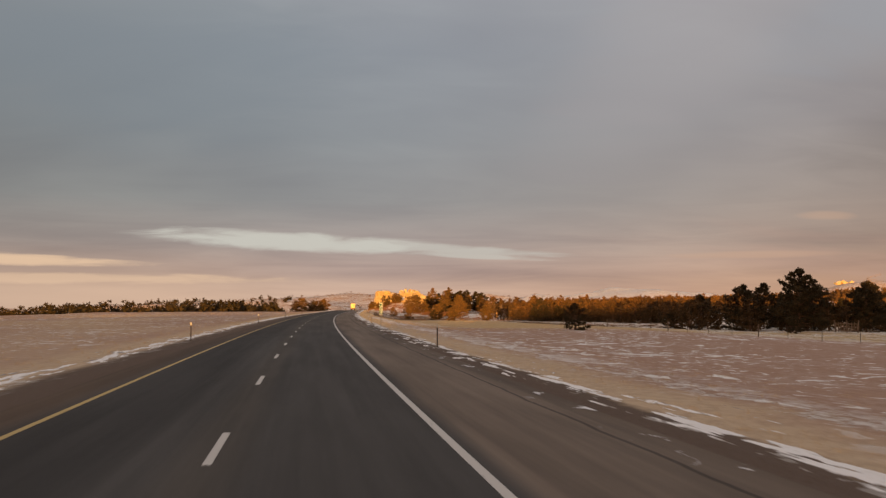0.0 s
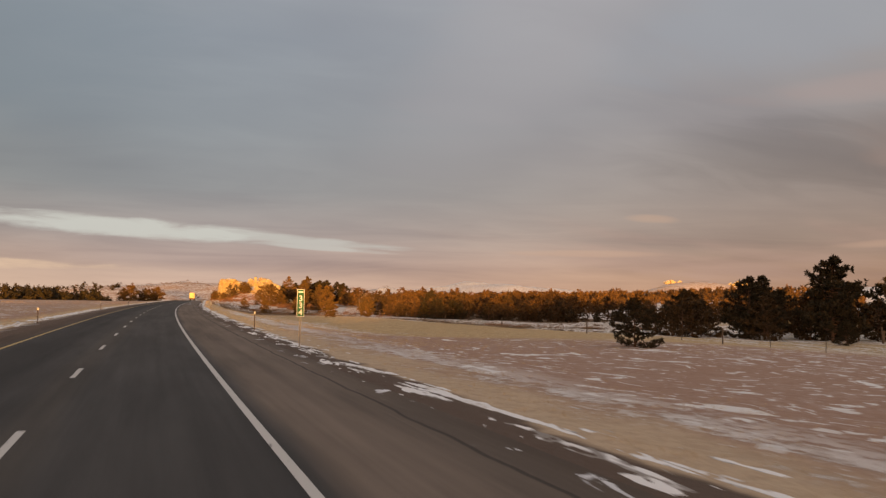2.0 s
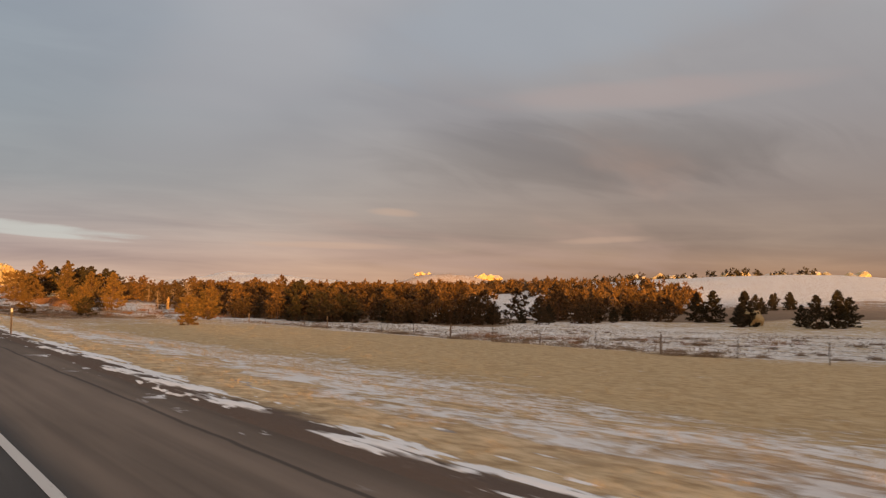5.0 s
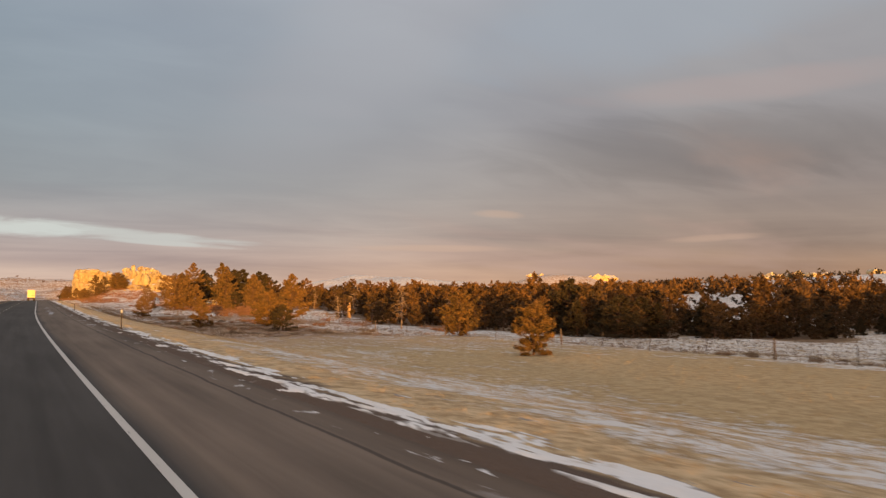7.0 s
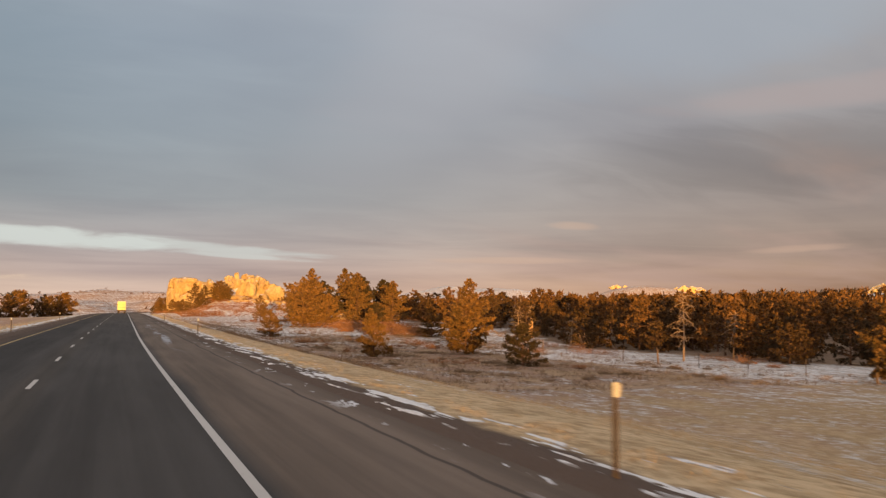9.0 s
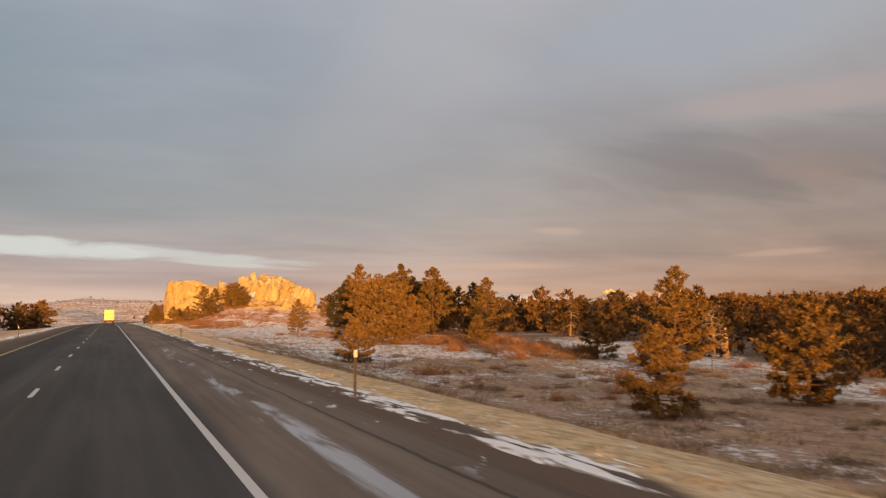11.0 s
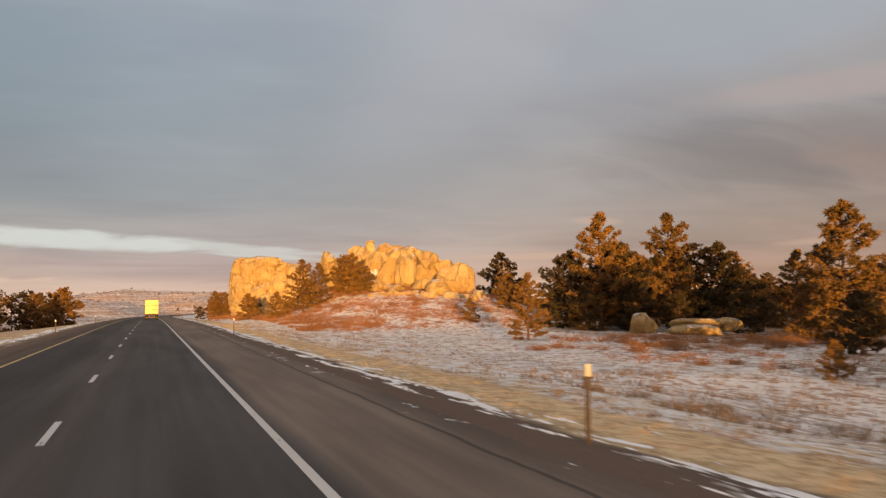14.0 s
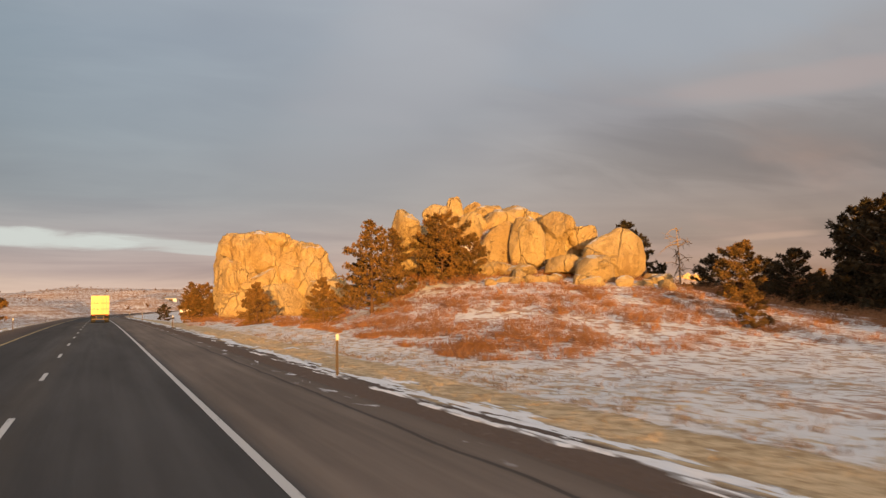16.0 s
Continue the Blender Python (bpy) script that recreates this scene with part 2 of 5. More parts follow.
# ground: tan grass, red-brown earth, snow caught between tufts, road-side gravel
M_GROUND, n, b = material("winter_grassland")
p = n.node("ShaderNodeTexCoord").outputs["Object"]
sp = n.node("ShaderNodeSeparateXYZ", {0: p})
px, py = sp.outputs[0], sp.outputs[1]
near = n.math("MAXIMUM", n.math("SUBTRACT", BEND_Y, py), 0.0)
far = n.math("MAXIMUM", n.math("SUBTRACT", py, FAR_Y), 0.0)
lat = n.math("SUBTRACT", n.math("SUBTRACT", px, n.math("DIVIDE", n.math("MULTIPLY", near, near), 2 * BEND_R)), n.math("DIVIDE", n.math("MULTIPLY", far, far), 2 * FAR_R))
lat0 = lat
away = n.span(n.math("ABSOLUTE", lat), 11, 22)
lat = n.math("ADD", lat, n.math("MULTIPLY", away, n.math("MULTIPLY", n.math("SUBTRACT", n.noise(n.scaled(p, (0.05, 0.03, 1)), 1.0, 4, 0.55), 0.5), 48.0)))
py = n.math("ADD", py, n.math("MULTIPLY", away, n.math("MULTIPLY", n.math("SUBTRACT", n.noise(n.scaled(p, (0.035, 0.05, 1), (0, 0, 1.0), (40, 7, 0)), 1.0, 4, 0.55), 0.5), 90.0)))
streak = n.scaled(p, (1, 0.45, 1))
g1 = n.noise(streak, 0.35, 5, 0.6, 0.3)
g2 = n.noise(n.scaled(p, (1, 0.7, 1)), 2.6, 6, 0.72, 0.5)
g3 = n.noise(p, 14.0, 4, 0.7)
zone = n.noise(n.scaled(p, (0.02, 0.012, 1)), 1.0, 3, 0.5)
straw = n.mix(n.span(g2, 0.32, 0.68), (0.37, 0.247, 0.130), (0.80, 0.605, 0.375))
g4 = n.noise(n.scaled(p, (0.9, 0.35, 1)), 0.9, 5, 0.6, 0.8)
straw = n.mix(n.span(g4, 0.48, 0.70, 0, 0.45), straw, (0.33, 0.235, 0.13))
straw = n.mix(n.math("MULTIPLY", n.span(lat, 15, 22), 0.5), straw, n.mix(g2, (0.31, 0.210, 0.095), (0.57, 0.415, 0.215)))
straw = n.mix(n.span(py, 135, 95, 0, 0.8), straw, n.mix(g2, (0.40, 0.29, 0.20), (0.64, 0.50, 0.37)))
earth = n.mix(g2, (0.27, 0.155, 0.112), (0.50, 0.33, 0.25))
# bare ruddy field by the first stretch, straw further on, rough brown pasture towards the knoll
bare = n.math("MULTIPLY", n.span(n.math("ADD", lat0, n.math("MULTIPLY", g1, 5.0)), 10.5, 14.0), n.span(n.math("ADD", py, n.math("MULTIPLY", lat0, 0.55)), 148, 128))
field = n.math("MAXIMUM", bare, n.math("MULTIPLY", n.span(lat0, -10.5, -13.5), n.span(zone, 0.30, 0.55, 0.45, 0.95)))
rough = n.math("MULTIPLY", n.span(lat, 11, 15), n.span(py, 225, 285))
col = n.mix(n.math("MAXIMUM", n.math("MULTIPLY", field, 0.95), n.math("MULTIPLY", rough, n.span(g1, 0.35, 0.6, 0.35, 0.95))), straw, earth)
tuft = n.math("MAXIMUM", n.span(g3, 0.40, 0.75), n.span(g2, 0.52, 0.72))
col = n.mix(n.math("MULTIPLY", tuft, 0.40), col, n.mix(0.55, col, (0.09, 0.06, 0.035)))
col = n.mix(n.math("MULTIPLY", n.span(py, 560, 760), 0.7), col, n.mix(g1, (0.26, 0.150, 0.095), (0.52, 0.33, 0.22)))
d_big = n.noise(n.scaled(p, (1.0, 0.62, 1), (0, 0, 0.5)), 0.55, 4, 0.55, 0.9)
# snow: how much of the ground it covers, place by place
cover = n.math("MULTIPLY", n.math("SUBTRACT", zone, 0.5), 0.14)
cover = n.math("ADD", cover, n.math("MULTIPLY", n.span(lat, 9.0, 12.0), 0.070))
cover = n.math("ADD", cover, n.math("MULTIPLY", field, 0.018))
cover = n.math("ADD", cover, n.math("MULTIPLY", n.math("MULTIPLY", n.span(lat0, 7.6, 8.8), n.span(lat0, 15, 11)), n.span(py, 135, 105, 0.0, 0.055)))
cover = n.math("SUBTRACT", cover, n.math("MULTIPLY", n.math("MULTIPLY", n.span(py, 100, 125), n.span(py, 300, 270)), n.math("MULTIPLY", n.math("MULTIPLY", n.span(lat, 17, 24), n.span(lat, 50, 44)), n.span(py, 245, 205, -0.005, 0.05))))
cover = n.math("ADD", cover, n.math("MULTIPLY", n.math("MULTIPLY", n.math("MULTIPLY", n.span(lat, 44, 52), n.span(lat, 160, 115)), n.math("MULTIPLY", n.span(py, 120, 170), n.span(py, 268, 246))), 0.075))
cover = n.math("ADD", cover, n.math("MULTIPLY", n.span(py, 320, 350), n.math("MULTIPLY", n.span(lat0, 8.7, 9.6), 0.115)))
cover = n.math("ADD", cover, n.math("MULTIPLY", n.span(py, 560, 760), 0.075))
cover = n.math("ADD", cover, n.math("MULTIPLY", n.span(lat, 150, 240), 0.025))
cover = n.math("ADD", cover, n.math("MULTIPLY", n.math("MULTIPLY", n.span(lat0, 36, 42), n.span(lat0, 66, 58)), n.math("MULTIPLY", n.math("MULTIPLY", n.span(py, 255, 268), n.span(py, 330, 310)), 0.11)))
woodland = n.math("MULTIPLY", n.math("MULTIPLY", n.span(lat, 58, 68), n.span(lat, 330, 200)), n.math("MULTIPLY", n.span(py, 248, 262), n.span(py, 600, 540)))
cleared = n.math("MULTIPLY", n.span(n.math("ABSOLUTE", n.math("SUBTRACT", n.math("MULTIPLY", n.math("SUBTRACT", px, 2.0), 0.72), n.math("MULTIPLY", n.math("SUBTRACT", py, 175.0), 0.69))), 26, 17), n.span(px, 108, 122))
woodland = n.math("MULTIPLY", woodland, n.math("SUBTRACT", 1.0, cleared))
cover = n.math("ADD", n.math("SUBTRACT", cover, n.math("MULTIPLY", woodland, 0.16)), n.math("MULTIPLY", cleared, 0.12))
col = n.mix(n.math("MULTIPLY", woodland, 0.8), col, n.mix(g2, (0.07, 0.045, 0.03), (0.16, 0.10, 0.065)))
cover = n.math("SUBTRACT", cover, n.math("MULTIPLY", n.math("MULTIPLY", n.span(lat, 7.2, 7.8), n.span(lat, 10.5, 9.0)), n.span(py, 300, 345, 0.025, 0.0)))
cover = n.math("ADD", cover, n.math("MULTIPLY", n.math("MULTIPLY", n.span(lat0, -7.6, -8.3), n.span(lat0, -10.5, -9.0)), 0.085))
cover = n.math("ADD", cover, n.math("MULTIPLY", n.math("MULTIPLY", n.span(lat0, 7.8, 9.6), n.span(n.math("ADD", lat0, n.math("MULTIPLY", n.math("SUBTRACT", d_big, 0.5), 26.0)), 27, 13)), n.math("MULTIPLY", n.math("MULTIPLY", n.span(py, 105, 130), n.span(py, 240, 205)), n.span(d_big, 0.36, 0.56, 0.01, 0.135))))
weeds = n.math("MULTIPLY", n.span(lat, 10, 14), n.math("MULTIPLY", n.span(py, 258, 285), n.span(n.math("SUBTRACT", py, n.span(lat, 22, 32, 0, 30)), 350, 325)))
cover = n.math("SUBTRACT", cover, n.math("MULTIPLY", weeds, n.span(lat, 22, 32, -0.015, 0.025)))
knoll = n.math("MULTIPLY", n.math("MULTIPLY", n.span(lat, 12, 17), n.span(lat, 48, 40)), n.math("MULTIPLY", n.span(py, 408, 425), n.span(py, 470, 460)))
cover = n.math("ADD", cover, n.math("MULTIPLY", knoll, n.span(py, 420, 452, 0.050, 0.030)))
col = n.mix(n.math("MULTIPLY", knoll, 0.75), col, n.mix(g2, (0.26, 0.115, 0.055), (0.46, 0.235, 0.12)))
col = n.mix(n.math("MULTIPLY", weeds, n.span(g4, 0.40, 0.62, 0.15, 0.85)), col, n.mix(g2, (0.12, 0.075, 0.045), (0.36, 0.24, 0.15)))
thicket = n.math("MULTIPLY", n.math("MULTIPLY", n.span(lat, 28, 36), n.span(lat, 70, 60)), n.math("MULTIPLY", n.span(py, 370, 384), n.span(py, 425, 412)))
cover = n.math("SUBTRACT", cover, n.math("MULTIPLY", thicket, 0.07))
col = n.mix(n.math("MULTIPLY", thicket, 0.8), col, n.mix(g2, (0.11, 0.065, 0.04), (0.30, 0.18, 0.11)))
edge = n.math("ADD", lat, n.math("MULTIPLY", n.math("SUBTRACT", n.noise(n.scaled(p, (0.4, 0.22, 1)), 1.0, 5, 0.6), 0.5), 2.6))
sn = n.math("ADD", n.math("MULTIPLY", g1, 0.20), n.math("ADD", n.math("MULTIPLY", g4, 0.24), n.math("ADD", n.math("MULTIPLY", g2, 0.36), n.math("MULTIPLY", g3, 0.20))))
snow = n.span(n.math("ADD", sn, cover), 0.575, 0.640)
# scattered drifts on the bare field: short flat tongues and small flakes
d_small = n.noise(n.scaled(p, (1.0, 0.7, 1), (0, 0, 0.5), (9, 4, 0)), 1.7, 3, 0.5, 0.7)
d_far = n.noise(p, 0.06, 2, 0.5)
drift = n.math("MAXIMUM", n.span(n.math("ADD", d_big, n.math("MULTIPLY", n.math("SUBTRACT", d_far, 0.5), 0.25)), 0.604, 0.620), n.math("MULTIPLY", n.span(n.math("ADD", d_small, n.math("MULTIPLY", n.math("SUBTRACT", d_far, 0.5), 0.2)), 0.612, 0.645), 0.85))
# tufts stand through the snow
mott = n.noise(n.scaled(p, (1.0, 0.62, 1)), 2.0, 5, 0.62, 0.5)
open_ground = n.math("MULTIPLY", n.span(lat0, 8.5, 10.5), n.span(py, 110, 140))
snow = n.math("MULTIPLY", snow, n.math("SUBTRACT", 1.0, n.math("MULTIPLY", open_ground, n.span(mott, 0.50, 0.575, 0.0, 0.85))))
snow = n.mix(bare, snow, n.math("MAXIMUM", drift, n.math("MULTIPLY", snow, n.span(lat0, 14, 9, 0.10, 0.8))))
snow = n.math("MAXIMUM", snow, n.math("MULTIPLY", n.math("MULTIPLY", n.span(lat0, -12, -16), n.span(py, 420, 320)), n.math("MULTIPLY", drift, 0.6)))
gravel = n.math("MULTIPLY", n.span(n.math("ABSOLUTE", n.math("ADD", lat, 0.3)), 9.3, 8.2), n.span(edge, 7.2, 6.6))
col = n.mix(gravel, col, n.mix(g3, (0.075, 0.050, 0.038), (0.17, 0.125, 0.10)))
snow = n.math("MULTIPLY", snow, n.math("SUBTRACT", 1.0, n.math("MULTIPLY", gravel, 0.7)))
col = n.mix(snow, col, n.mix(g2, (0.66, 0.63, 0.61), (0.86, 0.84, 0.82)))
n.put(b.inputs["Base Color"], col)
n.put(b.inputs["Roughness"], 0.95)
n.put(b.inputs["Specular IOR Level"], 0.15)
bumped(n, b, n.math("ADD", n.math("MULTIPLY", g2, 1.0), n.math("ADD", n.math("MULTIPLY", g3, 0.5), n.math("MULTIPLY", snow, 0.4))), 0.12, 0.7)

# paint with scuffs
def paint(name, col, under=(0.07, 0.065, 0.06)):
    m, n, b = material(name)
    p = n.node("ShaderNodeTexCoord").outputs["Object"]
    wear = n.span(n.noise(n.scaled(p, (6, 1.2, 1)), 1.0, 5, 0.7), 0.60, 0.72)
    dirt = n.noise(n.scaled(p, (2, 0.3, 1)), 1.0, 3)
    c = n.mix(n.math("MULTIPLY", dirt, 0.3), col, (0.25, 0.22, 0.19))
    n.put(b.inputs["Base Color"], n.mix(n.math("MULTIPLY", wear, 0.7), c, under))
    n.put(b.inputs["Roughness"], 0.7)
    return m


M_WHITE = paint("white_road_paint", (0.55, 0.53, 0.50))
M_YELLOW = paint("yellow_road_paint", (0.50, 0.34, 0.10))

# granite: warm tan, rusty runs, dark lichen, joints; snow lies where it is level
M_ROCK, n, b = material("granite")
geo = n.node("ShaderNodeNewGeometry")
p = geo.outputs["Position"]
k1 = n.noise(p, 0.30, 5, 0.6, 0.4)
k2 = n.noise(p, 2.2, 7, 0.72)
k3 = n.noise(p, 9.0, 5, 0.75)
run = n.noise(n.scaled(p, (1.1, 1.1, 0.16)), 1.0, 5, 0.65)
col = n.mix(n.span(k1, 0.3, 0.7), (0.60, 0.415, 0.195), (0.84, 0.64, 0.335))
col = n.mix(n.span(run, 0.48, 0.70, 0, 0.5), col, (0.34, 0.195, 0.095))
col = n.mix(n.span(k2, 0.52, 0.68, 0, 0.45), col, (0.88, 0.70, 0.41))
col = n.mix(n.span(k3, 0.54, 0.70, 0, 0.5), col, (0.19, 0.12, 0.075))
warp = n.node("ShaderNodeVectorMath", {0: p, 1: n.node("ShaderNodeTexNoise", {"Scale": 1.1, "Detail": 7.0, "Roughness": 0.65}).outputs["Color"]})
vor = n.node("ShaderNodeTexVoronoi", {"Scale": 0.42})
vor.feature = "DISTANCE_TO_EDGE"
n.put(vor.inputs["Vector"], n.scaled(warp.outputs[0], (1, 1, 0.55)))
crack = n.math("MULTIPLY", n.span(vor.outputs["Distance"], 0.030, 0.0), n.span(k1, 0.35, 0.6))
vor2 = n.node("ShaderNodeTexVoronoi", {"Scale": 1.25})
vor2.feature = "DISTANCE_TO_EDGE"
n.put(vor2.inputs["Vector"], n.scaled(warp.outputs[0], (1, 1, 0.42), (0.2, 0.3, 0.5)))
crack2 = n.math("MULTIPLY", n.span(vor2.outputs["Distance"], 0.045, 0.0), n.span(k2, 0.50, 0.62))
crack = n.math("MAXIMUM", crack, n.math("MULTIPLY", crack2, 0.8))
col = n.mix(n.math("MULTIPLY", crack, 0.45), col, (0.12, 0.07, 0.045))
nz = n.node("ShaderNodeSeparateXYZ", {0: geo.outputs["Normal"]}).outputs[2]
cap = n.math("MULTIPLY", n.span(nz, 0.72, 0.88), n.span(n.noise(p, 0.55, 4, 0.6), 0.49, 0.55))
col = n.mix(cap, col, (0.80, 0.80, 0.83))
n.put(b.inputs["Base Color"], col)
n.put(b.inputs["Roughness"], 0.92)
n.put(b.inputs["Specular IOR Level"], 0.15)
bumped(n, b, n.math("SUBTRACT", n.math("ADD", k2, n.math("MULTIPLY", k3, 0.35)), n.math("MULTIPLY", crack, 0.7)), 0.75, 1.0)

M_SNOW, n, b = material("old_snow")
p = n.node("ShaderNodeTexCoord").outputs["Object"]
d1 = n.noise(n.scaled(p, (1.6, 0.5, 1)), 1.0, 5, 0.65, 0.4)
d2 = n.noise(n.scaled(p, (1, 0.6, 1)), 9.0, 4, 0.7)
dirt = n.span(n.math("ADD", n.math("MULTIPLY", d1, 0.6), n.math("MULTIPLY", d2, 0.4)), 0.50, 0.66)
c = n.mix(d2, (0.70, 0.69, 0.69), (0.90, 0.88, 0.87))
thick = n.node("ShaderNodeAttribute")
thick.attribute_name = "thickness"
rim = n.span(n.math("ADD", thick.outputs["Fac"], n.math("MULTIPLY", n.math("SUBTRACT", d2, 0.5), 0.7)), 0.50, 0.02)
c = n.mix(n.math("MULTIPLY", dirt, 0.65), c, (0.40, 0.32, 0.24))
n.put(b.inputs["Base Color"], n.mix(n.math("MULTIPLY", rim, 0.85), c, (0.16, 0.125, 0.10)))
n.put(b.inputs["Roughness"], 0.85)
bumped(n, b, n.math("ADD", d1, d2), 0.06, 0.8)
M_BARK = varied("pine_bark", (0.12, 0.065, 0.038), 0.9, 2.0, 0.6, fine=18.0, bump=0.03)
M_STUMP = varied("bare_broken_wood", (0.46, 0.29, 0.15), 0.85, 3.0, 0.4, fine=16.0, bump=0.03)
M_DEAD = varied("weathered_wood", (0.25, 0.175, 0.12), 0.9, 2.0, 0.5, fine=20.0, bump=0.02)
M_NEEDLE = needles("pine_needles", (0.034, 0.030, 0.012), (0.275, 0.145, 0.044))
# junipers, and pines whose shade is put into the needle colour
M_NEEDLE_DARK = needles("juniper_and_shaded_pine", (0.018, 0.018, 0.010), (0.070, 0.047, 0.020))
# pine needles dimmed in colour to give the wood its shade
M_NEEDLE_WOOD = needles("shade_dimmed_pine", (0.028, 0.021, 0.009), (0.220, 0.110, 0.037))
# lighter juniper copy: the sun's brown is put into the colour
M_NEEDLE_SUN_TONED = needles("sun_toned_juniper", (0.022, 0.018, 0.009), (0.120, 0.066, 0.025))
M_BRUSH = needles("bare_brush", (0.13, 0.062, 0.032), (0.42, 0.205, 0.088))
M_SAGE = needles("grey_sage", (0.13, 0.088, 0.055), (0.33, 0.235, 0.155))
M_STRAW = needles("dry_grass", (0.43, 0.30, 0.16), (0.71, 0.54, 0.335))
M_STEEL = varied("galvanised_steel", (0.28, 0.27, 0.26), 0.5, 4.0, 0.3, metal=0.7, fine=60)
M_POST = varied("weathered_steel_post", (0.10, 0.075, 0.055), 0.75, 4.0, 0.4, metal=0.2, fine=50)
M_REFLECT = varied("white_reflector", (0.58, 0.56, 0.50), 0.35, 20.0, 0.1, fine=90)
M_GREEN = varied("sign_green", (0.015, 0.12, 0.055), 0.4, 3.0, 0.15, fine=30)
M_SIGNWHITE = varied("sign_white", (0.80, 0.80, 0.78), 0.4, 3.0, 0.1, fine=30)
M_FENCE = varied("fence_wood", (0.17, 0.12, 0.085), 0.9, 4.0, 0.5, fine=30, bump=0.02)
M_TRAILER = varied("yellow_trailer_panel", (0.74, 0.58, 0.26), 0.45, 0.8, 0.18, fine=12)
M_TRUCKDARK = varied("black_chassis", (0.030, 0.028, 0.027), 0.7, 3.0, 0.4, fine=20)
M_RUBBER = varied("tyre_rubber", (0.022, 0.022, 0.022), 0.85, 5.0, 0.3, fine=30)
M_REDLENS = varied("red_lens", (0.45, 0.03, 0.015), 0.25, 20, 0.1)
M_BLUEPAINT = varied("cab_paint", (0.35, 0.30, 0.26), 0.3, 2.0, 0.1)

# ---- lie of the land ----

def road_x(y):
    near = max(0.0, BEND_Y - y)
    far = max(0.0, y - FAR_Y)
    return near * near / (2 * BEND_R) + min(far * far / (2 * FAR_R), far * 0.5)


def smooth(a, b, v):
    k = min(1.0, max(0.0, (v - a) / (b - a)))
    return k * k * (3 - 2 * k)


def bump(x, y, cx, cy, rx, ry, h):
    d = ((x - cx) / rx) ** 2 + ((y - cy) / ry) ** 2
    return h * math.exp(-d) if d < 20 else 0.0


def fbm(x, y, scale, seed=0.0):
    return noise.fractal(Vector((x / scale, y / scale, seed)), 1.0, 2.0, 4)


def road_z(y):
    """Level of the carriageway: flat, then easing gently downhill."""
    d = max(0.0, y - 430.0)
    return -d * d / 30000.0 if d < 120 else -(0.48 + 0.008 * (d - 120))


def along(points, v):
    """Straight interpolation through (place, value) pairs."""
    for (a, p), (b, q) in zip(points, points[1:]):
        if v <= b:
            return p + (q - p) * max(0.0, min(1.0, (v - a) / (b - a)))
    return points[-1][1]


DROP = [(0, -0.6), (100, -0.65), (220, -1.6), (290, -2.6), (320, -2.6), (345, -1.7), (370, -0.7), (420, -0.4), (460, -0.2), (520, -0.6), (600, -1.2)]
LOW = [(0, -2.0), (140, -2.4), (250, -2.8), (330, -3.0), (400, -1.2), (470, 0.5), (560, -2.0)]

# unseen rise behind the start: heights across the sun's way, set to cast shade
SHADE_CREST = [(-440, 6), (-140, 6), (-106, 6.2), (-92, 9.5), (-80, 10.6), (-70, 10.2), (-57, 9.4), (-44, 8.4), (-30, 7.2), (-18, 6.4), (-12, 6.6), (-4, 8.6), (9, 10.0), (29, 10.4), (38, 15), (48, 17.5), (58, 15), (67, 11.6), (120, 11.8), (900, 14)]


def ground_z(x, y):
    """Height of the land at a place; the carriageway lies at about 0."""
    s = x - road_x(y)
    z = road_z(y)
    if s > 0:
        d = along(DROP, y)
        z += -0.10 * smooth(6.0, 7.5, s) + (d + 0.10) * smooth(7.2, 20.0, s) + (along(LOW, y) - d) * smooth(32, 75, s)
        away = smooth(6.2, 12.0, s)
    else:
        z += -0.18 * smooth(6.6, 9.0, -s) - 0.25 * smooth(9, 22, -s) - 4.5 * smooth(50, 260, -s) - 3.0 * smooth(400, 620, y) * smooth(8, 22, -s)
        away = smooth(6.6, 12.0, -s)
    z += away * 0.10 * fbm(x, y, 6.0) + smooth(30, 90, abs(s)) * 0.8 * fbm(x, y, 60.0, 3.0)
    # the knoll that carries the outcrop
    z += away * (bump(x, y, 36, 458, 15, 26, 4.9) + bump(x, y, 23, 440, 8, 15, 1.3) + bump(x, y, 18, 492, 8, 14, 0.8) + bump(x, y, 24, 455, 4.5, 7, 1.9) + bump(x, y, 31, 459, 6.5, 5.5, 5.0))
    # snowy slope behind the wood, hills beyond it and ahead
    z += bump(x, y, 520, 500, 200, 240, 17) + bump(x, y, 800, 820, 330, 330, 22) + bump(x, y, 300, 1000, 200, 260, 12)
    r = math.hypot(x, y - 300)
    far = smooth(700, 1200, r)
    z += far * (-3.0 + 9.0 * fbm(x, y, 420.0, 7.0)) + bump(x, y, -60, 1600, 330, 260, 26) + bump(x, y, 260, 1500, 260, 260, 16)
    z += bump(x, y, 1250, 1330, 420, 420, 40) + bump(x, y, 1480, 1000, 350, 350, 32)
    z += bump(x, y, 1960, 2930, 300, 300, 78) + bump(x, y, 1775, 3080, 240, 240, 70)
    z += smooth(760, 960, y) * smooth(26, 70, abs(s)) * smooth(-700, -500, x) * (9.0 + 13.0 * fbm(x, y, 130.0, 11.0)) * smooth(500, 300, x)
    # long unseen rise added behind the start to cast shade under the just-risen sun
    q, p = x * 0.225 + y * 0.974, x * 0.974 - y * 0.225
    if q < 0:
        crest = along(SHADE_CREST, p) + 0.3 * noise.noise(Vector((p / 30.0, 0.0, 4.0)))
        z += (crest - z) * math.exp(-((q + 250) / 75.0) ** 2) * smooth(-440, -350, p) * smooth(900, 500, p)
    return z


